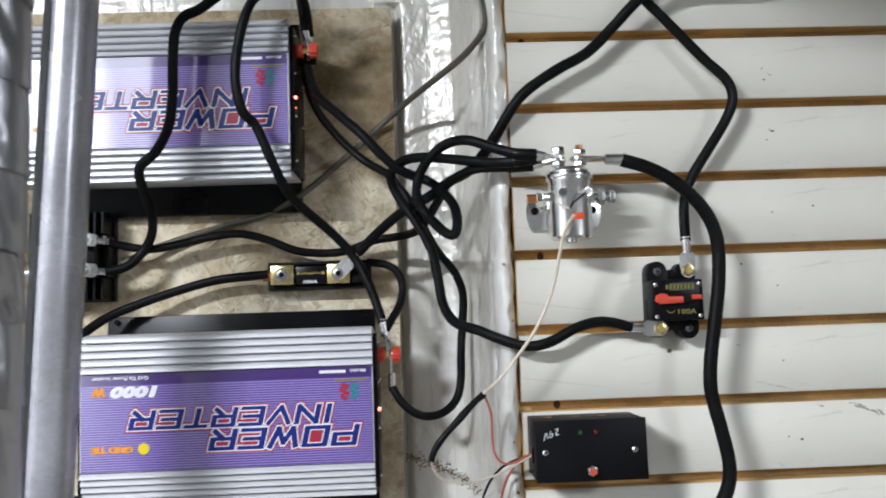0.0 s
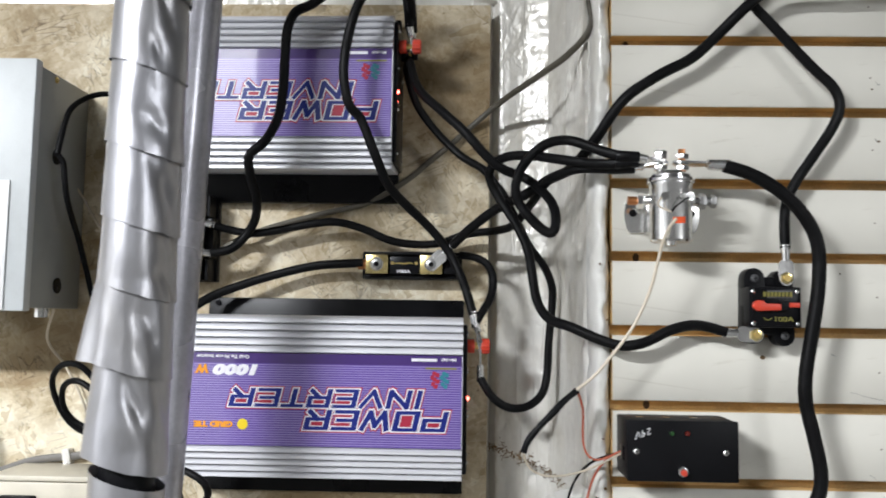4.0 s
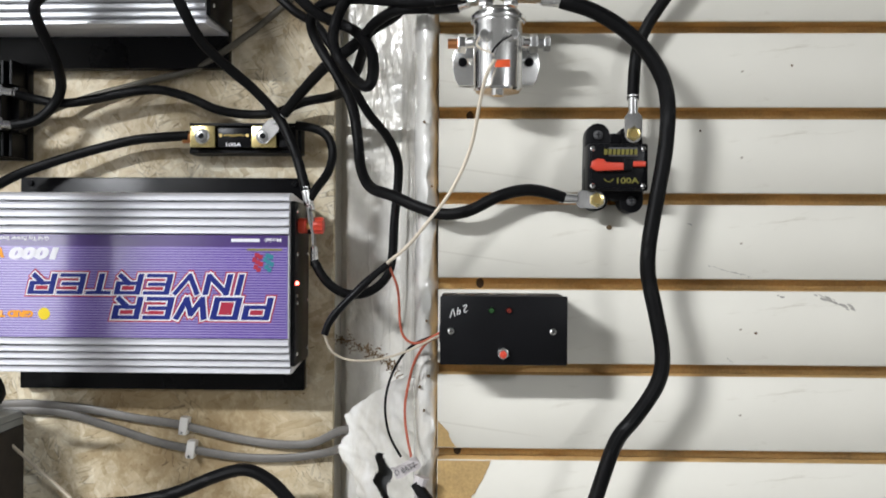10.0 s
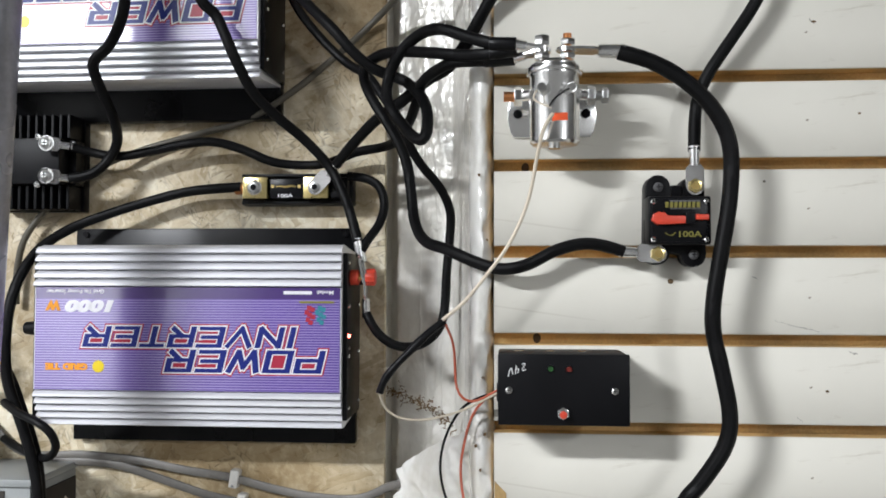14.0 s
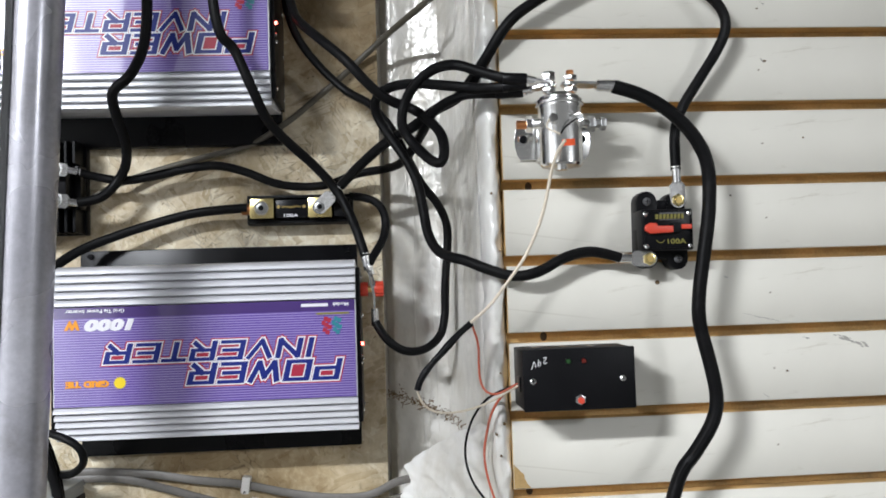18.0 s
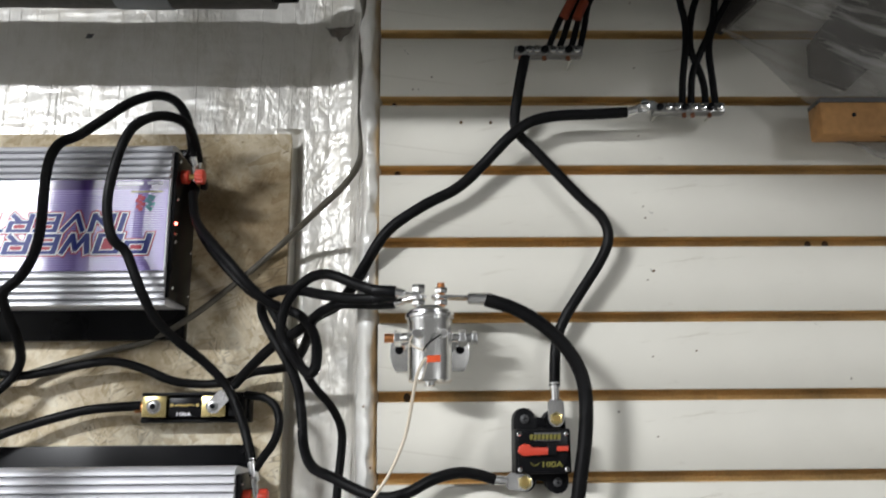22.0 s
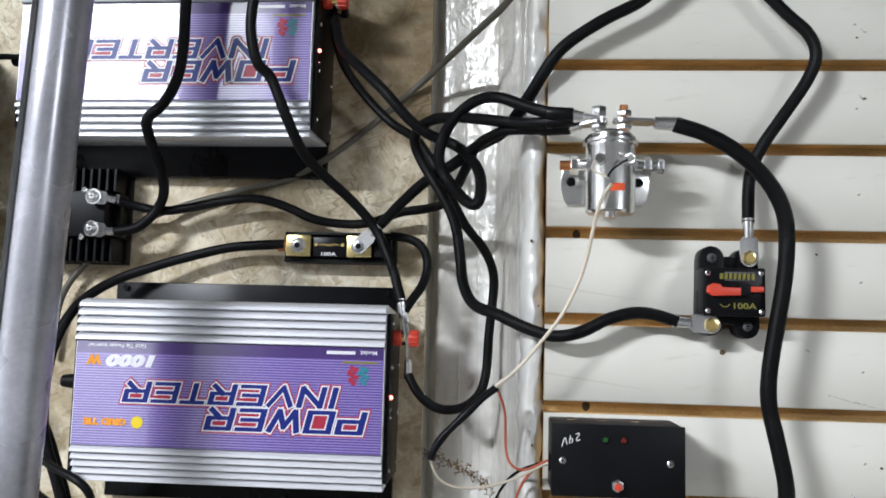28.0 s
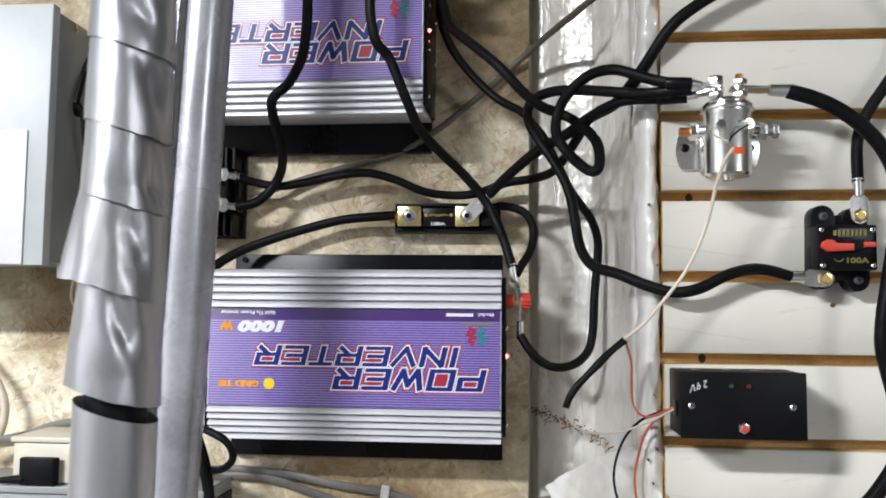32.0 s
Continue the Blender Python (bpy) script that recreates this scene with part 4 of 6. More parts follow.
# ---- solenoid relay ----
def solenoid():
    o = thing("starter_solenoid", (0.2085, 0.0, 1.53), "chrome round starter solenoid bolted to the slatted wall", "relay")
    prof = [(0.0, -0.0285), (0.0185, -0.0285), (0.0205, -0.0265), (0.0205, 0.026), (0.0213, 0.0275), (0.0213, 0.031), (0.0205, 0.0325), (0.0205, 0.037), (0.0190, 0.0385), (0.0, 0.0385)]
    bm = bmesh.new()
    n = 36
    rings = [[bm.verts.new((r * math.cos(2 * math.pi * k / n), -0.040 + r * math.sin(2 * math.pi * k / n), z)) for k in range(n)] for r, z in prof[1:-1]]
    for a, b in zip(rings, rings[1:]):
        for k in range(n):
            bm.faces.new((a[k], a[(k + 1) % n], b[(k + 1) % n], b[k]))
    bm.faces.new(rings[0][::-1])
    bm.faces.new(rings[-1])
    part("can", bm, CHROME, o, "polished cylindrical can")
    part("cap_ring", rod((0, -0.040, 0.0300), (0, -0.040, 0.0350), 0.0232, 36, bevel=0.0010), CHROME, o, "rolled cap rim")
    part("cap_top", rod((0, -0.040, 0.0380), (0, -0.040, 0.0415), 0.0150, 28, 0.0135, bevel=0.0006), CHROME, o)
    part("pin", rod((0, -0.040, -0.0315), (0, -0.040, -0.028), 0.0055, 16), CHROME, o)
    out = [(x, z + 0.003) for x, z in [(-0.0385, 0.004), (-0.0385, -0.004), (-0.036, -0.014), (-0.033, -0.0185), (0.033, -0.0185), (0.036, -0.014), (0.0385, -0.004), (0.0385, 0.004), (0.037, 0.012), (0.033, 0.017), (-0.033, 0.017), (-0.037, 0.012)]]
    br = part("bracket", plate(out, -0.0035, -0.001, 0.0006), CHROME, o, "zinc mounting bracket")
    part("saddle", box(-0.018, 0.018, -0.025, -0.003, -0.018, 0.016, 0.001), CHROME, o)
    for s in (-1, 1):
        screw("mounting_screw", (s * 0.0295, -0.0036, 0.005), (0, -1, 0), 0.0042, BLACK_METAL, br, "dark screw in the bracket hole")
        # side coil posts
        b = part("coil_post", rod((s * 0.019, -0.046, 0.0125), (s * 0.030, -0.040, 0.0125), 0.0048, 14), CHROME, o, "threaded coil terminal")
        hexbolt_part = hexbolt((s * 0.0265, -0.040, 0.0125), (s, 0, 0), 0.0080, 0.0070)
        part("nut", hexbolt_part, CHROME if s < 0 else BAR_METAL, b)
        part("post_tip", rod((s * 0.033, -0.040, 0.0125), (s * 0.042, -0.040, 0.0125), 0.0042, 10), COPPER if s < 0 else BAR_METAL, b)
        if s > 0:
            part("end_nut", hexbolt((0.0385, -0.040, 0.0125), (1, 0, 0), 0.0066, 0.0055), BAR_METAL, b)
        b2 = part("front_post", rod((s * 0.010 , -0.058, 0.0135), (s * 0.012, -0.068, 0.0135), 0.0046, 14, 0.0040), CHROME, o, "small front terminal")
        part("post_screw", rod((s * 0.012, -0.068, 0.0135), (s * 0.0122, -0.070, 0.0135), 0.0030, 10), CHROME, b2)
        # top studs
        x = s * 0.0105
        st = part("main_stud", rod((x, -0.043, 0.0415), (x, -0.043, 0.0635 if s > 0 else 0.060), 0.0036, 12), COPPER if s > 0 else CHROME, o, "main contact stud")
        part("lower_nut", hexbolt((x, -0.043, 0.0425), (0, 0, 1), 0.0068, 0.0048), CHROME, st)
        part("washer", rod((x, -0.043, 0.0478), (x, -0.043, 0.0490), 0.0074, 18), CHROME, st)
        part("upper_nut", hexbolt((x, -0.043, 0.0535), (0, 0, 1), 0.0066, 0.0055 if s > 0 else 0.0085), CHROME, st)
    part("sticker", sheet(8, 3, lambda u, v: (0.0207 * math.sin(-0.15 + 0.62 * u), -0.040 - 0.0207 * math.cos(-0.15 + 0.62 * u), -0.0120 + 0.0062 * v + 0.0008 * u)), STICKER, o, "small orange sticker", smooth=0)
    part("blue_lead", tube([(0.012, -0.066, 0.0135), (0.005, -0.072, 0.009), (-0.003, -0.070, 0.003), (-0.006, -0.068, -0.002)], 0.0008, 6, 0.002), BLACK_PLASTIC, o)
    part("green_lead", tube([(-0.014, -0.066, 0.0135), (-0.019, -0.064, 0.006), (-0.013, -0.066, 0.001), (-0.006, -0.068, -0.002)], 0.0008, 6, 0.002), WHITE_WIRE, o)
    return o


solenoid()

# ---- circuit breaker ----
def breaker():
    o = thing("circuit_breaker", (0.311, 0.0, 1.440), "black hundred-amp circuit breaker with red lever, on the slatted wall", "breaker")
    out = []
    for cx, cz, a0 in ((0.0135, 0.0265, 0), (-0.0145, 0.0285, 0), (-0.0155, -0.0265, 180), (0.0145, -0.0285, 180)):
        out += [(cx + 0.0105 * math.cos(radians(a0 + k * 22.5)), cz + 0.0105 * math.sin(radians(a0 + k * 22.5))) for k in range(9)]
    part("base", plate(out, -0.019, -0.0005, 0.0012), BLACK_PLASTIC, o, "black moulded base with rounded ears")
    part("body", box(-0.0255, 0.0255, -0.034, -0.004, -0.0205, 0.0195, 0.0018), BLACK_PLASTIC, o)
    part("face", box(-0.0225, 0.0225, -0.0348, -0.0335, -0.0185, 0.0175, 0.0004), BLACK_METAL, o, "glossy black face plate")
    for x in (-0.0215, 0.0215):
        for z in (-0.0165, 0.0150):
            screw("face_screw", (x, -0.0345, z), (0, -1, 0), 0.0024, CHROME, o)
    lev = [(-0.0235, -0.001), (-0.0225, 0.004), (-0.018, 0.0062), (-0.0125, 0.0055), (-0.011, 0.003), (0.004, 0.0028), (0.004, -0.0035), (-0.019, -0.0045)]
    part("lever", plate(lev, -0.040, -0.0345, 0.0008), RED, o, "red reset lever")
    part("trip_button", plate([(0.011, -0.0005), (0.0225, -0.0005), (0.0225, 0.0040), (0.011, 0.0040)], -0.0395, -0.0345, 0.0007), RED, o, "red trip button")
    part("pivot", box(0.0035, 0.0115, -0.0405, -0.034, -0.004, 0.006, 0.001), BLACK_PLASTIC, o)
    part("window", box(-0.008, 0.0165, -0.0352, -0.0345, 0.0085, 0.0160, 0.0003), DARK_STRIP, o)
    part("maker_bar", plate([(-0.012, 0.0098), (0.016, 0.0098), (0.016, 0.0145), (-0.012, 0.0145)], -0.0356, -0.0353), DIM_YELLOW, o, smooth=0)
    for k in range(7):
        part("maker_gap", plate([(-0.0095 + k * 0.0036, 0.0095), (-0.0087 + k * 0.0036, 0.0095), (-0.0082 + k * 0.0036, 0.0148), (-0.0090 + k * 0.0036, 0.0148)], -0.0360, -0.0357), BLACK_METAL, o, smooth=0)
    writing("100A", -0.001, 0.0175, -0.0145, -0.0095, -0.0350, o, [(0.02, 0.0004, DIM_YELLOW)], turned=False, name="rating")
    part("arc_mark", tube([(-0.012, -0.0352, -0.0105), (-0.0095, -0.0352, -0.013), (-0.006, -0.0352, -0.013), (-0.004, -0.0352, -0.0105)], 0.0004, 6, 0.001), DIM_YELLOW, o)
    for x, z in ((0.0145, 0.0285), (-0.0165, -0.028)):
        st = part("terminal_stud", rod((x, -0.019, z), (x, -0.030, z), 0.0034, 12), BRASS, o)
        part("nut", hexbolt((x, -0.0235, z), (0, -1, 0), 0.0064, 0.0055), GOLD, st, "brass hexagon nut")
    for x, z in ((-0.0145, 0.0285), (0.0145, -0.0285)):
        screw("mounting_screw", (x, -0.0192, z), (0, -1, 0), 0.0042, DARK_STRIP, o, "dark mounting screw")
    part("bridge", box(-0.004, 0.006, -0.020, -0.006, 0.0205, 0.030, 0.001), BLACK_METAL, o)
    return o


breaker()

# ---- black control box ----
def control_box():
    o = thing("control_box", (0.214, 0.0, 1.3022), "black plastic project box with two dim lights and a red button", "control box")
    part("shell", box(-0.052, 0.052, -0.053, -0.001, -0.028, 0.028, 0.0018), BLACK_PLASTIC, o)
    part("cover", box(-0.0525, 0.0525, -0.0555, -0.0532, -0.0285, 0.0285, 0.0012), BLACK_PLASTIC, o, "flat black front cover")
    for x in (-0.0435, 0.0405):
        screw("cover_screw", (x, -0.0556, -0.0005), (0, -1, 0), 0.0030, CHROME, o)
    for x, m in ((-0.0100, LED_OFF_G), (0.0045, LED_OFF_R)):
        l = part("indicator", rod((x, -0.0555, 0.0165), (x, -0.0572, 0.0165), 0.0026, 14, 0.0018), m, o, "unlit indicator light")
        part("bezel", rod((x, -0.0554, 0.0165), (x, -0.0560, 0.0165), 0.0034, 16), BLACK_METAL, l)
    bt = part("button_nut", hexbolt((-0.0005, -0.0555, -0.0185), (0, -1, 0), 0.0052, 0.0030), CHROME, o)
    part("button", rod((-0.0005, -0.0585, -0.0190), (-0.0005, -0.0625, -0.0190), 0.0030, 14, bevel=0.0006), RED, bt, "red push button")
    strokes = ([(0, 0.0070), (0.0025, 0.0085), (0.0042, 0.0062), (0.0010, 0.0018), (0.0002, 0.0), (0.0045, 0.0004)], [(0.0085, 0.0085), (0.0068, 0.0036), (0.0108, 0.0042)], [(0.0105, 0.0085), (0.0096, 0.0)], [(0.0130, 0.0085), (0.0148, 0.0002), (0.0180, 0.0090)])
    for pts in strokes:
        part("handwriting", tube([(-0.0300 - 0.8 * x, -0.0556, 0.0215 - 0.75 * z - x * 0.25) for x, z in pts], 0.00038, 6, 0.001), PANEL_LABEL, o, smooth=0)
    part("cable_notch", box(-0.0535, -0.0518, -0.040, -0.026, -0.012, 0.002, 0.0006), BLACK_METAL, o)
    for k in range(3):
        part("shell_screw", rod((-0.035 + k * 0.026, -0.030, 0.0275), (-0.035 + k * 0.026, -0.030, 0.0288), 0.004, 12), CHROME, o)
    return o


control_box()

# ---- fuse holder ----
def fuse_holder():
    o = thing("fuse_holder", (-0.0585, 0.180, 1.4885), "black fuse holder with gold terminal blocks on the board", "fuse")
    part("base", box(-0.0615, 0.0615, -0.020, 0, -0.0175, 0.0165, 0.0015), BLACK_PLASTIC, o)
    part("rail", box(-0.0600, 0.0600, -0.026, -0.018, 0.0125, 0.0160, 0.0006), BLACK_PLASTIC, o)
    part("rail", box(-0.0600, 0.0600, -0.026, -0.018, -0.0170, -0.0135, 0.0006), BLACK_PLASTIC, o)
    for x in (-0.0425, 0.0240):
        b = part("terminal_block", box(x - 0.0135, x + 0.0135, -0.036, -0.018, -0.0115, 0.0115, 0.0008), GOLD, o, "gold-plated terminal block")
        part("washer", rod((x, -0.036, 0), (x, -0.0372, 0), 0.0082, 20), CHROME, b)
        part("bolt", hexbolt((x, -0.0372, 0), (0, -1, 0), 0.0064, 0.004), BAR_METAL, b, "hexagon bolt")
        part("bolt_recess", rod((x, -0.0413, 0), (x, -0.0416, 0), 0.0034, 6), BLACK_METAL, b)
    f = part("fuse_body", box(-0.027, 0.009, -0.033, -0.018, -0.0115, 0.0100, 0.001), BLACK_METAL, o, "black fuse body")
    part("fuse_link", tube([(-0.020, -0.0338, 0.001), (-0.014, -0.0338, 0.002), (-0.009, -0.0338, 0.000), (-0.004, -0.0338, 0.0025), (0.002, -0.0338, 0.001)], 0.0011, 8, 0.002, wobble=0.5), BRASS, f)
    for x in (-0.0235, 0.0055):
        part("eyelet", rod((x, -0.0333, 0.0015), (x, -0.0340, 0.0015), 0.0020, 12), BRASS, f)
    writing("100A", -0.0175, -0.001, -0.0105, -0.0065, -0.0333, f, [(0.02, 0.0004, WHITE_INK)], turned=False, name="rating")
    part("wire_end", rod((-0.0560, -0.027, 0), (-0.066, -0.027, 0), 0.0062, 14, 0.0066), COPPER, o, "bare copper strands")
    part("set_screw", hexbolt((0.050, -0.020, 0.010), (0, -1, 0), 0.0045, 0.004), BLACK_METAL, o)
    part("end_clamp", box(0.040, 0.058, -0.033, -0.018, -0.011, 0.011, 0.001), BLACK_PLASTIC, o)
    return o


fuse_holder()

# ---- rectifier on a finned heat sink ----
def rectifier():
    o = thing("bridge_rectifier", (-0.350, 0.180, 1.518), "black finned heat sink with rectifier module and two cable terminals", "heat sink")
    part("base", box(-0.046, 0.046, -0.012, 0, -0.053, 0.053, 0.001), BLACK_METAL, o)
    for k in range(10):
        x = -0.043 + k * 0.0092
        for z0, z1 in ((0.026, 0.052), (-0.052, -0.026)):
            part("fin", box(x, x + 0.0034, -0.040, -0.012, z0, z1, 0.0006, 1), BLACK_METAL, o)
    part("module", box(-0.040, 0.036, -0.048, -0.012, -0.025, 0.025, 0.0015), BLACK_PLASTIC, o, "black rectifier module")
    part("module_edge", box(0.036, 0.0455, -0.030, -0.012, -0.025, 0.025, 0.001), BLACK_METAL, o)
    for z in (0.0175, -0.0175):
        s = part("terminal_bolt", rod((0.0275, -0.048, z), (0.0275, -0.060, z), 0.0036, 12), CHROME, o)
        part("washer", rod((0.0275, -0.0575, z), (0.0275, -0.059, z), 0.0085, 20), CHROME, s)
        screw("nut", (0.0275, -0.059, z), (0, -1, 0), 0.0060, BAR_METAL, s)
    for z in (0.026, -0.026):
        screw("module_screw", (0.012, -0.0485, z), (0, -1, 0), 0.0035, CHROME, o)
    for k, (x, z) in enumerate(((-0.050, 0.021), (-0.049, 0.005), (-0.058, -0.018))):
        c = part("crimp_sleeve", rod((x, -0.030, z), (x - 0.014, -0.034, z + 0.002), 0.0034, 12, 0.0042), YELLOW, o, "yellow crimp sleeve")
        part("spade", box(x, x + 0.014, -0.031, -0.029, z - 0.003, z + 0.003, 0.0004), LUG, c)
    return o


rectifier()

# ---- grey panel box ----
def panel_box():
    o = thing("electrical_panel", (-0.653, 0.180, 1.568), "grey steel electrical box with a white plate, fixed to the board", "electrical panel")
    # shell darker than the cover: its side shade is in the colour
    part("shell", box(-0.170, 0.170, -0.120, 0, -0.139, 0.139, 0.0015), PANEL_SHADE_GREY, o)
    part("cover", box(-0.173, 0.173, -0.135, -0.1206, -0.143, 0.143, 0.002), PANEL_WHITE, o, "pale grey hinged cover")
    part("plate", box(-0.150, 0.151, -0.1375, -0.1353, -0.142, 0.003, 0.001), PANEL_LABEL, o, "white label plate")
    part("switch_plate", box(-0.090, 0.118, -0.1425, -0.1377, -0.095, -0.027, 0.003), PANEL_LABEL, o, "raised white plate")
    k = part("knob", rod((0.100, -0.1355, 0.065), (0.100, -0.145, 0.065), 0.008, 16, 0.006, bevel=0.001), CHROME, o, "small metal latch knob")
    part("latch", box(0.085, 0.104, -0.148, -0.143, 0.061, 0.069, 0.0015), CHROME, k)
    for y, z, r in ((-0.075, 0.041, 0.0095), (-0.058, -0.112, 0.0095)):
        part("knockout", rod((0.1700, y, z), (0.1712, y, z), r, 20), BLACK_METAL, o, "dark knockout")
    screw("side_screw", (0.1702, -0.085, 0.132), (1, 0, 0), 0.004, BRASS, o)
    part("lower_hub", rod((0.155, -0.060, -0.139), (0.155, -0.060, -0.150), 0.009, 12), CHROME, o)
    return o


panel_box()

# ---- pipes ----
pole = thing("grey_pipe", (-0.2775, -0.060, 0.0), "tall smooth grey metal pipe standing before the board", "pipe")
part("tube", rod((-0.0602, 0, 0.0), (0.0495, 0, 2.53), 0.0232, 40), GREY_PIPE, pole)
def strip_place(u, v):
    a, z = radians(118 + 128 * u), 1.205 + 1.325 * v
    r = 0.0243 + 0.0004 * noise.noise(Vector((u * 3, 1, z * 14)))
    return (r * math.cos(a) + 0.043 * z - 0.0602, r * math.sin(a), z)


part("strip", sheet(14, 120, strip_place, 0.0008), DARK_STRIP, pole, "dark grey strip along the pipe")


def wrapped_pipe():
    o = thing("wrapped_pipe", (-0.1955, -0.345, 0.0), "pipe wrapped in crumpled silver foil tape", "pipe")
    part("core", rod((-0.014, 0, 0.0), (0.0113, 0, 2.53), 0.0168, 24), BLACK_PLASTIC, o, "dark pipe under the wrapping")

    def wrap(z0, z1, r, seed, flare, lift, slant=0.0068):
        """One turn of tape: smooth, its lower rim a little proud, with pushed-in dents on one side."""
        rnd = random.Random(seed)
        dents = [(radians(rnd.uniform(-75, 0)), z0 + (z1 - z0) * rnd.uniform(0.15, 0.9), rnd.uniform(0.12, 0.40), rnd.uniform(0.006, 0.018), rnd.uniform(0.0006, 0.0028)) for _ in range(7)]

        def place(u, v):
            a = 2 * math.pi * u
            c, d = math.cos(a), math.sin(a)
            z = z0 + (z1 - z0) * v - slant * c + 0.0008 * (1 - v) * noise.noise(Vector((c * 3, d * 3, seed)))
            w = 0.0005 * noise.noise(Vector((c * 1.4, d * 1.4 + seed, z * 16))) - 0.0004 * abs(noise.noise(Vector((c * 3 + seed, d * 3, z * 40))))
            for da, dz, wide, tall, deep in dents:
                off = (a - da + math.pi) % (2 * math.pi) - math.pi
                w -= deep * math.exp(-abs((off + (z - dz) * 14) / wide) ** 1.5 - abs((z - dz) / tall) ** 1.5)
            rr = r + w + lift * (1 - v) + flare * (1 - v) ** 0.8 * max(0.0, -c) ** 1.5 * (1 + 0.25 * math.sin(9 * a))
            rr = max(rr, 0.0188)
            return (rr * c + 0.01 * (z - 1.4), rr * d, z)
        return sheet(84, 30, place)

    edges = [1.3344, 1.391, 1.438, 1.478, 1.5238, 1.5754, 1.6268, 1.6868, 1.7468, 1.8068, 1.8668, 1.9268, 1.9868, 2.0468, 2.1068, 2.1668, 2.2268, 2.2868, 2.3468, 2.4068, 2.4668, 2.53]
    for k, (a, b) in enumerate(zip(edges, edges[1:])):
        part("tape_wrap", wrap(a, b + 0.005, 0.0221, k + 3, 0.0085 if k == 1 else 0.0030 if k == 0 else 0.0, 0.0016), TAPE, o, "overlapping wrap of silver tape", smooth=60)
    part("tape_wrap", wrap(0.05, edges[0] - 0.0085, 0.0221, 40, 0.0, 0.0), TAPE, o, "overlapping wrap of silver tape")
    return o


wrapped_pipe()

WEDGE = [(0.595, 1.934), (0.520, 1.866), (0.503, 1.872), (0.545, 1.934)]
PATCH = [(0.607, 1.850), (0.605, 1.815), (0.642, 1.800), (0.735, 1.885), (0.760, 1.955), (0.700, 1.965)]
# ---- overhead: duct, foam pipe, beam and plastic sheet ----
duct = thing("sheet_metal_duct", (0.381, -0.30, 1.875), "dull galvanised sheet-metal duct under the ceiling", "duct")
part("underside", box(-0.2535, 0.2535, -0.24, 0.186, 0.001, 0.654, 0.003), GALV, duct)
# added block out of view, keeps the left lamp off the top slats
part("shade_block", box(-0.53, -0.2545, 0.000, 0.080, 0.010, 0.654, 0.003), GALV, duct, "unseen block added beside the duct to shade the upper slats")
part("lip", box(-0.256, 0.256, 0.187, 0.1910, 0.0, 0.014, 0.001), GALV, duct, "folded duct lip")
for x in (-0.22, -0.12, 0.02, 0.135, 0.22):
    screw("duct_screw", (x, 0.155, 0.0005), (0, 0, -1), 0.0034, DUCT_TAPE, duct)
part("corner_bracket", box(-0.258, -0.222, 0.135, 0.186, -0.006, 0.0005, 0.002), GALV, duct)

foam = thing("foam_pipe", (-0.30, 0.06, 1.981), "black foam-covered pipe running under the ceiling", "pipe")
part("foam_cover", tube([(-0.9, 0, 0.006), (-0.5, 0, 0.004), (0.0, 0, 0.001), (0.33, 0, 0.0)], 0.0415, 28, 0.02, wobble=0.02), FOAM, foam)
bm = sheet(40, 8, lambda u, v: (0.296 + 0.066 * v + 0.010 * v * math.sin(2 * math.pi * u) + 0.005 * noise.noise(Vector((math.cos(6.283 * u) * 2, math.sin(6.283 * u) * 2, v))), 0.0425 * math.cos(2 * math.pi * u) * (1 + 0.06 * v * math.sin(5 * u)), 0.009 + 0.0425 * math.sin(2 * math.pi * u)), 0.004)
part("end_cap", bm, BLACK_PLASTIC, foam, "ragged black end wrap")
part("tape_band", rod((0.150, 0, 0.0004), (0.212, 0, 0.0002), 0.0427, 28), DUCT_TAPE, foam, "silver duct tape band")

beam = thing("wooden_beam", (0.596, -0.028, 1.757), "orange-brown sawn wooden beam end", "beam")
part("timber", box(0, 1.2, -0.02, 0.006, -0.0165, 0.0165, 0.0012), PINE, beam)
screw("nail", (0.033, -0.0202, 0.003), (0, -1, 0), 0.0022, BLACK_METAL, beam)
part("dark_top", box(0.002, 1.2, -0.018, 0.010, 0.0175, 0.0225, 0.001), DARK_STRIP, beam, "dark board on the beam")
# two flat near-black shapes behind the plastic sheet
post = thing("dark_wedge", (0.523, -0.030, 1.866), "dark slanting wedge behind plastic", "brace")
part("timber", plate([(X - 0.523, Z - 1.866) for X, Z in WEDGE], 0.0, 0.022, 0.001), NEAR_BLACK, post)
blk = thing("dark_patch", (0.615, -0.018, 1.835), "dark flat patch seen through the plastic sheet", "board")
part("panel", plate([(X - 0.615, Z - 1.835) for X, Z in PATCH], -0.002, 0.004), NEAR_BLACK, blk)


def film_sheet(u, v):
    """Hangs from above; its lower edge falls slantwise to the beam and on beyond it."""
    x = 0.508 + 0.9 * u ** 1.6
    d = x - 0.508
    low = 1.856 - 0.95 * min(d, 0.12) - 0.13 * max(0.0, min(d - 0.12, 0.12)) + 0.004 * math.sin(d * 60)
    z = low + (2.25 - low) * v
    y = -0.036 - 0.03 * v - 0.010 * noise.noise(Vector((d * 16 + z * 13, 1, z * 5))) - 0.006 * noise.noise(Vector((d * 40 + z * 40, 3, z * 9))) - 0.02 * u
    return (x + 0.98 * (z - low) * (1 - u) ** 3, y, z)


poly = part("plastic_sheet", sheet(90, 60, film_sheet), POLY, None, "cloudy wrinkled polythene sheet hanging from above")
tagged(poly, category="plastic sheet")


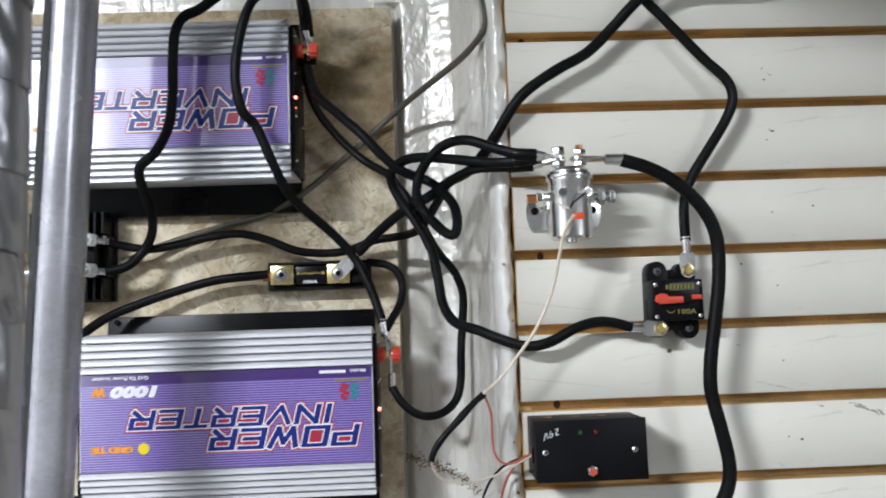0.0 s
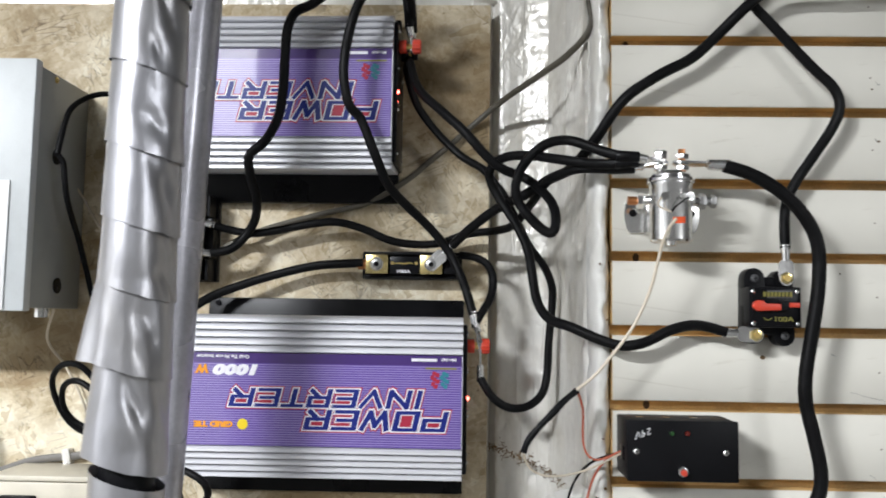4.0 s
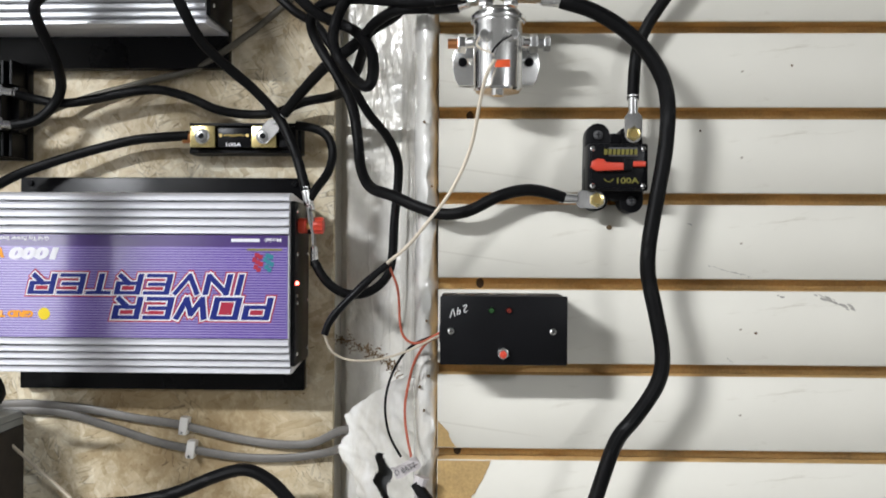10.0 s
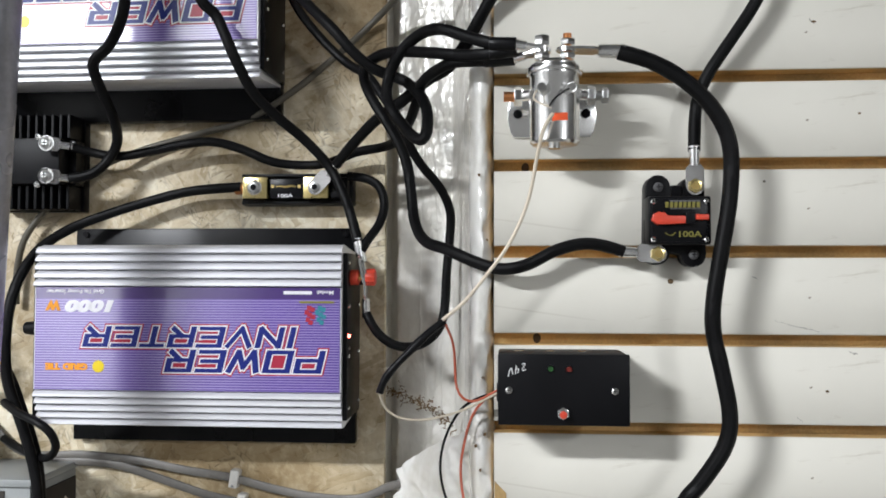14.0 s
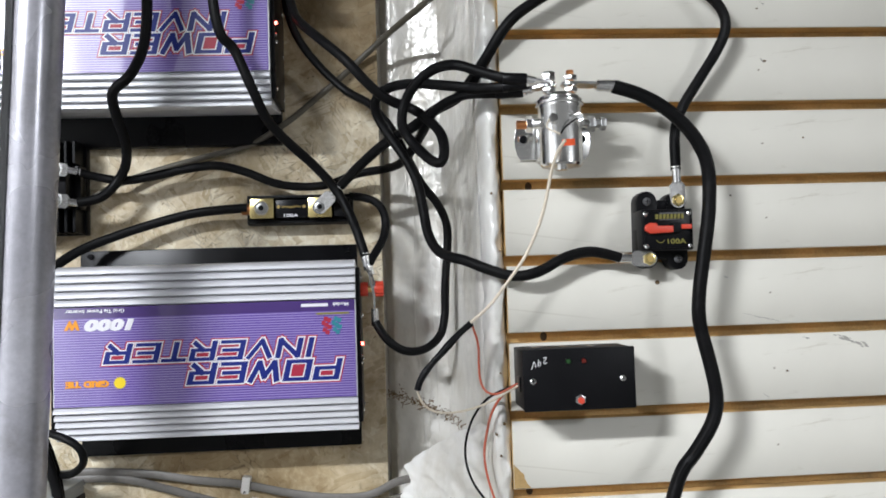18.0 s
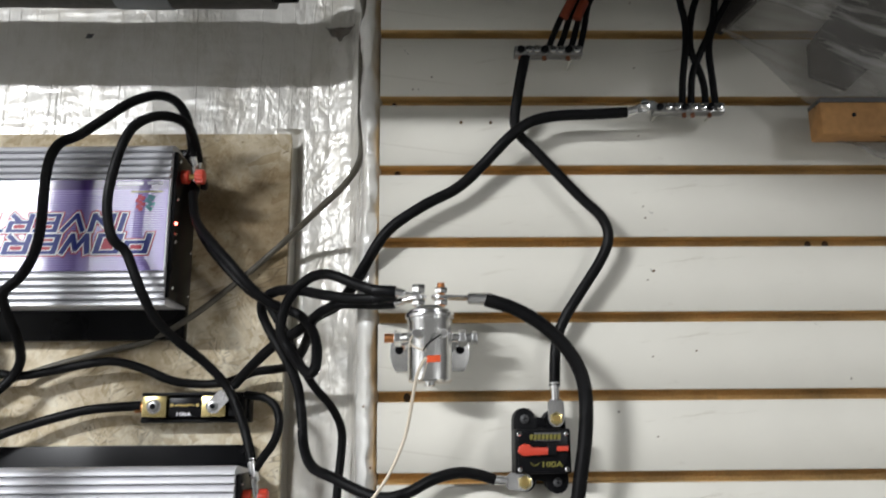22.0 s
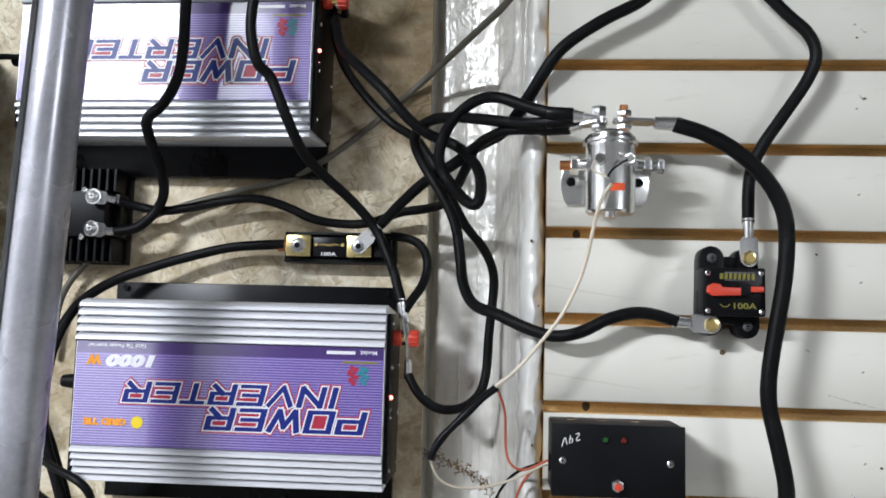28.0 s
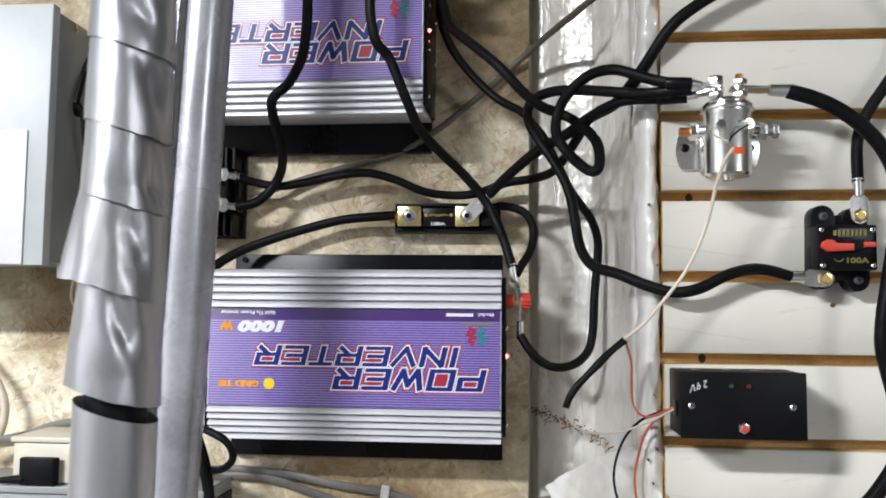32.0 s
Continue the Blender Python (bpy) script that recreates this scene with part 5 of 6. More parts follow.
def film_tail(u, v):
    """The loose end of the sheet, sagging out from under the beam."""
    x = 0.602 + 0.50 * u
    low = 1.748 - 0.36 * min(x - 0.602, 0.085) - 0.05 * max(0.0, x - 0.687) + 0.002 * math.sin(x * 140)
    z = low + (1.752 - low) * v
    return (x, -0.026 - 0.006 * noise.noise(Vector((x * 30, 6, z * 60))) * (1 - v), z)


part("loose_end", sheet(60, 10, film_tail), POLY, poly)


# ---- terminal bars ----
def terminal_bar(at, length, n, copper_side):
    o = thing("terminal_bar", at, "short metal terminal bar with cable screws on the slatted wall", "terminal bar", "terminal bars on the slatted wall")
    part("bar", box(0, length, -0.006, 0.006, -0.0048, 0.0048, 0.0008), BAR_METAL, o)
    for k in range(n):
        x = 0.006 + k * (length - 0.012) / (n - 1)
        s = part("clamp_screw", rod((x, -0.006, 0), (x, -0.0095, 0), 0.0037, 12, bevel=0.0005), CHROME if k % 3 else BLACK_METAL, o)
        part("slot", box(x - 0.0028, x + 0.0028, -0.0099, -0.0094, -0.0005, 0.0005), BLACK_METAL, s)
    part("mount", rod((0.008, 0.004, 0), (0.008, -at[1] - 0.001, 0), 0.0012, 8), MELAMINE, o)
    part("mount", rod((length - 0.008, 0.004, 0), (length - 0.008, -at[1] - 0.001, 0), 0.0012, 8), MELAMINE, o)
    for k in copper_side:
        x = 0.006 + k * (length - 0.012) / (n - 1)
        part("wire_strand", rod((x, -0.001, -0.0045), (x, -0.001, -0.0085), 0.0022, 8), DULL_COPPER, o)
    return o


terminal_bar((0.295, -0.040, 1.830), 0.068, 8, (0, 3, 6))
low_bar = terminal_bar((0.434, -0.030, 1.773), 0.072, 8, (3, 4, 6))
part("lug_screw", rod((-0.010, -0.009, 0.0015), (-0.010, -0.0125, 0.0015), 0.0048, 14, bevel=0.0006), CHROME, low_bar)
part("lug_slot", box(-0.0136, -0.0064, -0.0130, -0.0124, 0.0010, 0.0020), BLACK_METAL, low_bar)

# ---- small things at the foot of the board ----
ledge = thing("grey_metal_box", (-0.44, 0.178, 1.10), "grey metal box below the board, carrying the beige box", "box")
part("body", box(-0.20, 0.127, -0.090, 0, -0.20, 0.078, 0.002), PANEL_SHADE_GREY, ledge)
part("lid", box(-0.202, 0.129, -0.0935, 0, 0.0785, 0.086, 0.001), PANEL_SHADE_GREY, ledge)
part("side_cover", box(0.1275, 0.1300, -0.082, -0.006, -0.19, 0.070, 0.0006), NEAR_BLACK, ledge, "dark side cover")
screw("cover_bolt", (0.112, -0.0902, 0.052), (0, -1, 0), 0.005, CHROME, ledge)
for z in (0.062, 0.048, 0.034, 0.020):
    part("breaker_switch", box(0.050, 0.066, -0.0985, -0.0905, z - 0.005, z + 0.004, 0.001), BLACK_PLASTIC, ledge, "small black switch")
part("slot", box(0.082, 0.100, -0.0915, -0.0902, -0.12, 0.074, 0.0004), NEAR_BLACK, ledge, "dark open slot")
outlet = thing("beige_box", (-0.478, 0.176, 1.187), "beige plastic utility box on the grey metal box", "box")
part("shell", box(-0.057, 0.060, -0.080, 0, 0, 0.044, 0.003), BEIGE, outlet)
part("lid", box(-0.059, 0.062, -0.083, 0, 0.0445, 0.051, 0.002), BEIGE, outlet)
plug = thing("black_plug", (-0.497, 0.0855, 1.187), "black mains plug lying on the grey metal box", "plug")
bm = box(-0.022, 0.018, -0.002, 0.0055, 0.0, 0.030, 0.002)
bm.transform(Matrix.Shear("XZ", 4, (0.5, 0.0)))
part("body", bm, BLACK_PLASTIC, plug)
part("strain_relief", rod((-0.018, 0.002, 0.006), (-0.045, 0.002, 0.004), 0.0055, 12, 0.0035), BLACK_PLASTIC, plug)


def cable_clip(at, turn):
    o = thing("cable_clip", at, "white plastic cable clip nailed to the board", "cable clip", "clips on the grey cables")
    o.rotation_euler = (0, radians(turn), 0)
    part("saddle", box(-0.005, 0.005, -0.013, 0, -0.010, 0.010, 0.002), STAPLE, o)
    part("nail", rod((0, -0.0132, -0.007), (0, -0.0145, -0.007), 0.0016, 10), CHROME, o)


cable_clip((-0.129, 0.180, 1.170), 8)
cable_clip((-0.121, 0.180, 1.144), 8)
cable_clip((-0.483, 0.180, 1.246), -10)

# dried debris caught in the corner
rng = random.Random(5)
bm = bmesh.new()
for k in range(210):
    t = rng.random()
    x = 0.040 + 0.078 * t
    back = 0.193 - 0.5 * (x - 0.036) if x < 0.094 else 0.162 - 3.1 * (x - 0.094)
    clump = 0.35 + abs(noise.noise(Vector((t * 9, 2, 0)))) * 2
    c = Vector((x + rng.gauss(0, 0.003), back - 0.004 - abs(rng.gauss(0, 0.002)), 1.268 - 0.026 * t + rng.gauss(0, 0.0045) * clump))
    d = Vector((rng.gauss(0, 1), rng.gauss(0, 0.5), rng.gauss(0, 0.7))).normalized() * rng.choice((0.0006, 0.0009, 0.0013, 0.0032))
    rod(c - d, c + d, rng.uniform(0.0002, 0.0008), 5, bm=bm)
tagged(part("debris", bm, FLUFF, None, "dry brown cobweb debris on the foil", smooth=0), category="debris", kind="stuff")

# ---- cables ----
cable("heavy_cable", [(0.261, -0.042, 1.578), (0.288, -0.043, 1.569), (0.315, -0.044, 1.552), (0.337, -0.045, 1.528), (0.349, -0.045, 1.5), (0.349, -0.044, 1.459), (0.342, -0.043, 1.414), (0.336, -0.042, 1.377), (0.335, -0.042, 1.349), (0.341, -0.044, 1.318), (0.347, -0.045, 1.281), (0.342, -0.045, 1.256), (0.322, -0.045, 1.226), (0.308, -0.045, 1.208), (0.286, -0.045, 1.143)], 0.0066, RUBBER, "thick black rubber cable from the solenoid down the slatted wall", ends=(((0.262, -0.042, 1.5785), (0.219, -0.043, 1.5800), 'lug_flat'),))
cable("power_cable", [(0.306, -0.04, 1.827), (0.303, -0.04, 1.814), (0.298, -0.03, 1.786), (0.296, -0.02, 1.757), (0.315, -0.018, 1.735), (0.336, -0.018, 1.711), (0.361, -0.02, 1.682), (0.379, -0.022, 1.663), (0.385, -0.022, 1.644), (0.377, -0.02, 1.622), (0.356, -0.018, 1.59), (0.339, -0.016, 1.564), (0.33, -0.016, 1.542), (0.327, -0.02, 1.519), (0.325, -0.026, 1.498)], 0.0052, RUBBER, "black cable from the upper terminal bar to the breaker", ends=(((0.325, -0.026, 1.498), (0.3255, -0.026, 1.4685), 'lug'),))
cable("power_cable", [(0.408, -0.03, 1.77), (0.376, -0.03, 1.768), (0.337, -0.028, 1.767), (0.309, -0.028, 1.76), (0.286, -0.03, 1.741), (0.264, -0.022, 1.719), (0.237, -0.02, 1.694), (0.205, -0.02, 1.677), (0.173, -0.018, 1.656), (0.158, -0.014, 1.639), (0.144, -0.005, 1.617), (0.13, 0.01, 1.598), (0.116, 0.02, 1.583), (0.096, 0.03, 1.575), (0.072, 0.05, 1.561), (0.043, 0.08, 1.55), (0.013, 0.11, 1.53), (-0.009, 0.13, 1.511)], 0.0056, RUBBER, "black cable from the lower terminal bar to the fuse holder", ends=(((0.408, -0.03, 1.77), (0.432, -0.037, 1.7745), 'lug_small'), ((-0.009, 0.13, 1.511), (-0.0345, 0.1425, 1.4885), 'lug')))
cable("power_cable", [(0.177, -0.045, 1.585), (0.157, -0.042, 1.587), (0.134, -0.03, 1.597), (0.112, -0.02, 1.607), (0.091, 0, 1.608), (0.073, 0.01, 1.595), (0.063, 0.02, 1.58), (0.059, 0.02, 1.558), (0.068, 0.02, 1.54), (0.0859, -0.0, 1.5172), (0.0961, -0.008, 1.5117), (0.0998, -0.006, 1.5238), (0.0978, 0.004, 1.5434), (0.0872, 0.03, 1.5636), (0.0711, 0.045, 1.5791), (0.0467, 0.04, 1.5874), (0.0271, 0.035, 1.6021), (0.0047, 0.035, 1.6273), (-0.023, 0.055, 1.6569), (-0.0499, 0.085, 1.6894), (-0.062, 0.108, 1.728)], 0.0052, RUBBER, "black cable looping from the solenoid to the upper inverter", ends=(((0.177, -0.045, 1.585), (0.155, -0.041, 1.587), 'sleeve'), ((0.176, -0.045, 1.585), (0.198, -0.044, 1.581), 'lug_flat')))
cable("power_cable", [(0.177, -0.04, 1.582), (0.162, -0.038, 1.58), (0.134, -0.025, 1.582), (0.104, -0.01, 1.589), (0.072, 0.02, 1.599), (0.049, 0.04, 1.601), (0.034, 0.05, 1.593), (0.033, 0.06, 1.579), (0.045, 0.06, 1.556), (0.06, 0.055, 1.533), (0.074, 0.05, 1.504), (0.08, 0.045, 1.471), (0.084, 0.035, 1.444), (0.095, 0.02, 1.425), (0.116, 0, 1.417), (0.14, -0.012, 1.406), (0.164, -0.02, 1.399), (0.187, -0.022, 1.403), (0.21, -0.022, 1.415), (0.234, -0.02, 1.421), (0.252, -0.018, 1.419), (0.268, -0.018, 1.414)], 0.0052, RUBBER, "black cable from the solenoid to the breaker", ends=(((0.268, -0.018, 1.414), (0.2945, -0.025, 1.412), 'lug'), ((0.177, -0.040, 1.582), (0.155, -0.036, 1.5805), 'sleeve')))
cable("power_cable", [(0.174, -0.03, 1.577), (0.153, -0.025, 1.577), (0.124, -0.015, 1.579), (0.109, 0, 1.577), (0.093, 0.02, 1.571), (0.084, 0.05, 1.559), (0.074, 0.08, 1.546), (0.061, 0.1, 1.532), (0.041, 0.13, 1.529), (0.008, 0.15, 1.527), (-0.024, 0.155, 1.516), (-0.055, 0.155, 1.514), (-0.086, 0.15, 1.518), (-0.119, 0.15, 1.532), (-0.152, 0.15, 1.54), (-0.185, 0.15, 1.537), (-0.224, 0.15, 1.529), (-0.255, 0.145, 1.524), (-0.287, 0.14, 1.529), (-0.302, 0.13, 1.533)], 0.005, RUBBER, "black cable from the solenoid to the rectifier", ends=(((-0.302, 0.13, 1.533), (-0.3225, 0.1215, 1.5355), 'lug'), ((0.174, -0.030, 1.577), (0.198, -0.042, 1.5795), 'lug_flat'), ((0.176, -0.030, 1.577), (0.150, -0.024, 1.577), 'sleeve')))
cable("power_cable", [(-0.066, 0.135, 1.742), (-0.066, 0.125, 1.72), (-0.055, 0.13, 1.684), (-0.03, 0.135, 1.65), (0, 0.13, 1.62), (0.027, 0.11, 1.6), (0.04, 0.1, 1.582), (0.05, 0.095, 1.568), (0.0673, 0.095, 1.5339), (0.0825, 0.11, 1.5075), (0.1007, 0.122, 1.486), (0.1108, 0.133, 1.4634), (0.1112, 0.136, 1.4409), (0.1074, 0.136, 1.3987), (0.1053, 0.135, 1.3584), (0.0986, 0.128, 1.3362), (0.0809, 0.12, 1.3225), (0.0571, 0.113, 1.322), (0.038, 0.11, 1.336), (0.026, 0.115, 1.355)], 0.0048, RUBBER, "black cable linking the two inverters", ends=(((0.026, 0.115, 1.355), (0.0255, 0.112, 1.392), 'lug_x'),))
cable("power_cable", [(-0.0635, 0.1035, 1.77), (-0.065, 0.098, 1.79), (-0.068, 0.09, 1.811), (-0.078, 0.08, 1.828), (-0.096, 0.07, 1.832), (-0.121, 0.06, 1.82), (-0.148, 0.05, 1.794), (-0.172, 0.045, 1.773), (-0.186, 0.04, 1.765), (-0.194, 0.035, 1.744), (-0.196, 0.035, 1.709), (-0.198, 0.04, 1.676), (-0.204, 0.045, 1.644), (-0.22, 0.05, 1.617), (-0.238, 0.055, 1.604), (-0.241, 0.075, 1.585), (-0.239, 0.1, 1.56), (-0.248, 0.13, 1.54), (-0.26, 0.14, 1.523), (-0.277, 0.135, 1.504), (-0.301, 0.13, 1.498)], 0.0054, RUBBER, "black cable looping over the upper inverter to the rectifier", ends=(((-0.301, 0.13, 1.498), (-0.3225, 0.1215, 1.5005), 'lug'), ((-0.0635, 0.1035, 1.77), (-0.0585, 0.1115, 1.747), 'lug_x')))
cable("power_cable", [(-0.06, 0.115, 1.768), (-0.06, 0.1, 1.784), (-0.062, 0.075, 1.797), (-0.073, 0.06, 1.801), (-0.089, 0.05, 1.799), (-0.109, 0.045, 1.788), (-0.12, 0.04, 1.764), (-0.129, 0.04, 1.725), (-0.131, 0.04, 1.69), (-0.124, 0.045, 1.657), (-0.114, 0.055, 1.649), (-0.096, 0.06, 1.606), (-0.083, 0.08, 1.576), (-0.063, 0.1, 1.555), (-0.04, 0.12, 1.535), (-0.016, 0.13, 1.508), (0.001, 0.125, 1.476), (0.011, 0.12, 1.448), (0.017, 0.115, 1.428)], 0.0054, RUBBER, "black cable from the upper inverter down to the lower inverter", ends=(((0.017, 0.115, 1.428), (0.0235, 0.1115, 1.392), 'lug_x'), ((-0.06, 0.115, 1.768), (-0.0605, 0.112, 1.747), 'lug_x')))
cable("power_cable", [(-0.118, 0.15, 1.49), (-0.137, 0.15, 1.489), (-0.178, 0.155, 1.486), (-0.217, 0.155, 1.477), (-0.261, 0.15, 1.463), (-0.303, 0.14, 1.445), (-0.328, 0.12, 1.421), (-0.338, 0.1, 1.388), (-0.342, 0.09, 1.352), (-0.344, 0.09, 1.31), (-0.339, 0.09, 1.278), (-0.327, 0.09, 1.247), (-0.315, 0.09, 1.212), (-0.307, 0.09, 1.173), (-0.3, 0.09, 1.08), (-0.295, 0.09, 0.95)], 0.0054, RUBBER, "black cable from the fuse holder down beside the lower inverter", ends=())
cable("power_cable", [(-0.001, 0.15, 1.501), (0.018, 0.15, 1.499), (0.034, 0.145, 1.49), (0.041, 0.14, 1.47), (0.037, 0.13, 1.448), (0.028, 0.12, 1.433), (0.02, 0.115, 1.419)], 0.0048, RUBBER, "short black cable from the fuse holder to the lower inverter", ends=(((0.02, 0.115, 1.419), (0.0275, 0.1115, 1.392), 'lug_x'),))
cable("grey_cable", [(0.132, 0, 1.949), (0.136, 0, 1.923), (0.141, 0.005, 1.899), (0.1365, 0.022, 1.88), (0.1365, 0.022, 1.82), (0.1365, 0.022, 1.785), (0.138, 0.012, 1.738), (0.119, 0.045, 1.719), (0.091, 0.085, 1.707), (0.052, 0.15, 1.695), (0.017, 0.172, 1.67), (-0.013, 0.172, 1.643), (-0.049, 0.172, 1.613), (-0.053, 0.165, 1.607), (-0.078, 0.16, 1.587), (-0.118, 0.168, 1.566), (-0.173, 0.172, 1.553), (-0.232, 0.168, 1.536), (-0.275, 0.16, 1.518), (-0.315, 0.16, 1.492), (-0.351, 0.165, 1.463), (-0.372, 0.165, 1.433), (-0.381, 0.168, 1.4), (-0.383, 0.17, 1.361)], 0.0037, GREY_THIN, "thin grey cable slanting across the board and foil", ends=())
cable("signal_wire", [(0.205, -0.075, 1.521), (0.199, -0.07, 1.513), (0.194, -0.06, 1.494), (0.188, -0.05, 1.461), (0.18, -0.045, 1.438), (0.168, -0.045, 1.415), (0.149, -0.045, 1.39), (0.133, -0.045, 1.371), (0.116, -0.042, 1.357)], 0.00155, WHITE_WIRE, "thin cream two-core cord hanging from the solenoid", ends=(), category='wire', seg=8)
cable("signal_wire", [(0.117, -0.04, 1.356), (0.124, -0.03, 1.337), (0.125, -0.02, 1.317), (0.126, -0.02, 1.298), (0.131, -0.02, 1.288), (0.141, -0.02, 1.286), (0.151, -0.025, 1.292), (0.162, -0.03, 1.298)], 0.0011, RED_WIRE, "thin red wire to the control box", ends=(), category='wire', seg=8)
cable("taped_splice", [(0.117, -0.038, 1.356), (0.105, -0.042, 1.347), (0.090, -0.046, 1.332), (0.076, -0.048, 1.318), (0.067, -0.048, 1.306), (0.0645, -0.048, 1.297)], 0.0035, TAPE_BLACK, "wire splice wrapped in black tape", ends=(), category='wire', wobble=0.25)
cable("signal_wire", [(0.0645, -0.048, 1.297), (0.068, -0.046, 1.285), (0.079, -0.043, 1.276), (0.098, -0.040, 1.274), (0.118, -0.036, 1.277), (0.138, -0.033, 1.284), (0.162, -0.03, 1.296)], 0.0011, WHITE_WIRE, "thin white wire to the control box", ends=(), category='wire', seg=8)
cable("signal_wire", [(0.162, -0.03, 1.297), (0.143, -0.02, 1.289), (0.131, -0.01, 1.28), (0.12, 0, 1.263), (0.113, 0, 1.244), (0.111, 0, 1.224), (0.116, -0.01, 1.204), (0.127, -0.02, 1.188)], 0.0012, RUBBER, "thin black wire hanging below the control box", ends=(), category='wire', seg=8)
cable("signal_wire", [(0.162, -0.03, 1.295), (0.149, -0.02, 1.288), (0.138, -0.01, 1.27), (0.132, -0.005, 1.247), (0.129, -0.005, 1.228), (0.131, -0.01, 1.207), (0.136, -0.02, 1.188)], 0.0012, RED_WIRE, "thin red wire hanging below the control box", ends=(), category='wire', seg=8)
cable("grey_house_cable", [(-0.75, 0.172, 1.205), (-0.66, 0.172, 1.212), (-0.576, 0.172, 1.225), (-0.53, 0.172, 1.24), (-0.483, 0.172, 1.246), (-0.435, 0.172, 1.246), (-0.375, 0.172, 1.196), (-0.299, 0.172, 1.193), (-0.241, 0.172, 1.188), (-0.184, 0.172, 1.178), (-0.133, 0.172, 1.171), (-0.082, 0.172, 1.159), (-0.032, 0.172, 1.151), (0.013, 0.17, 1.152), (0.045, 0.16, 1.168), (0.072, 0.14, 1.177)], 0.0047, ROMEX, "flat grey sheathed house cable clipped to the board", ends=(), flat=0.55)
cable("grey_house_cable", [(-0.363, 0.172, 1.186), (-0.273, 0.172, 1.184), (-0.216, 0.172, 1.169), (-0.165, 0.172, 1.153), (-0.127, 0.172, 1.145), (-0.07, 0.172, 1.136), (-0.019, 0.172, 1.135), (0.025, 0.17, 1.141), (0.053, 0.15, 1.153)], 0.0047, ROMEX, "flat grey sheathed house cable clipped to the board", ends=(), flat=0.55)
cable("heavy_cable", [(-0.331, 0.1, 1.103), (-0.26, 0.1, 1.102), (-0.178, 0.1, 1.105), (-0.12, 0.1, 1.115), (-0.073, 0.1, 1.134), (-0.044, 0.1, 1.142), (-0.024, 0.1, 1.136), (-0.003, 0.1, 1.119), (0.02, 0.1, 1.089)], 0.0066, RUBBER, "thick black cable arching below the lower inverter", ends=())
cable("thin_cable", [(-0.415, 0.133, 1.692), (-0.44, 0.125, 1.692), (-0.455, 0.111, 1.682), (-0.461, 0.088, 1.662), (-0.462, 0.075, 1.632), (-0.463, 0.068, 1.605)], 0.0034, RUBBER, "thin black power cord from the upper inverter to the panel", ends=())
cable("thin_cable", [(-0.466, 0.07, 1.607), (-0.459, 0.074, 1.6), (-0.457, 0.084, 1.556), (-0.462, 0.13, 1.51), (-0.456, 0.15, 1.459), (-0.443, 0.16, 1.394), (-0.428, 0.155, 1.342), (-0.416, 0.15, 1.291), (-0.402, 0.12, 1.259), (-0.368, 0.03, 1.236)], 0.0034, RUBBER, "thin black cord hanging from the panel side", ends=())
cable("coiled_cord", [(-0.411, 0.14, 1.293), (-0.421, 0.12, 1.332), (-0.441, 0.11, 1.361), (-0.463, 0.11, 1.364), (-0.481, 0.12, 1.347), (-0.479, 0.13, 1.318), (-0.459, 0.14, 1.286), (-0.418, 0.145, 1.273), (-0.404, 0.12, 1.296), (-0.417, 0.11, 1.324), (-0.443, 0.11, 1.344), (-0.466, 0.12, 1.339), (-0.472, 0.13, 1.315), (-0.459, 0.14, 1.292), (-0.42, 0.14, 1.28)], 0.0036, RUBBER, "coiled loops of black power cord", ends=())
cable("white_cord", [(-0.634, 0.15, 1.335), (-0.605, 0.15, 1.307), (-0.587, 0.15, 1.282), (-0.581, 0.15, 1.256), (-0.59, 0.15, 1.224), (-0.612, 0.15, 1.208)], 0.0045, WHITE_WIRE, "loop of white cord on the board", ends=())
cable("thin_cable", [(-0.353, 0.1, 1.303), (-0.341, 0.1, 1.28), (-0.33, 0.1, 1.251), (-0.319, 0.1, 1.222), (-0.311, 0.1, 1.187), (-0.305, 0.1, 1.1), (-0.3, 0.1, 0.95)], 0.0052, RUBBER, "black cord hanging beside the lower inverter", ends=())
cable("thin_cable", [(-0.338, 0.08, 1.265), (-0.311, 0.06, 1.258), (-0.287, 0.05, 1.252), (-0.272, 0.05, 1.242), (-0.271, 0.06, 1.226), (-0.289, 0.08, 1.211), (-0.312, 0.1, 1.206), (-0.346, 0.12, 1.211), (-0.369, 0.13, 1.219)], 0.004, RUBBER, "looped black cord under the lower inverter", ends=())
cable("bar_wire", [(0.33, -0.04, 1.836), (0.336, -0.04, 1.851), (0.346, -0.04, 1.873), (0.359, -0.04, 1.895), (0.374, -0.04, 1.914), (0.39, -0.04, 1.934)], 0.0032, RUBBER, "black wire rising from the upper terminal bar", group="wires at the terminal bars")
cable("bar_wire", [(0.341, -0.04, 1.836), (0.348, -0.04, 1.854), (0.355, -0.04, 1.876), (0.368, -0.04, 1.901), (0.383, -0.04, 1.916), (0.396, -0.04, 1.934)], 0.0032, RUBBER, "black wire rising from the upper terminal bar", group="wires at the terminal bars")
cable("bar_wire", [(0.353, -0.04, 1.836), (0.359, -0.04, 1.857), (0.366, -0.04, 1.879), (0.376, -0.04, 1.898), (0.389, -0.04, 1.911), (0.407, -0.04, 1.931)], 0.0032, RUBBER, "black wire rising from the upper terminal bar", group="wires at the terminal bars")
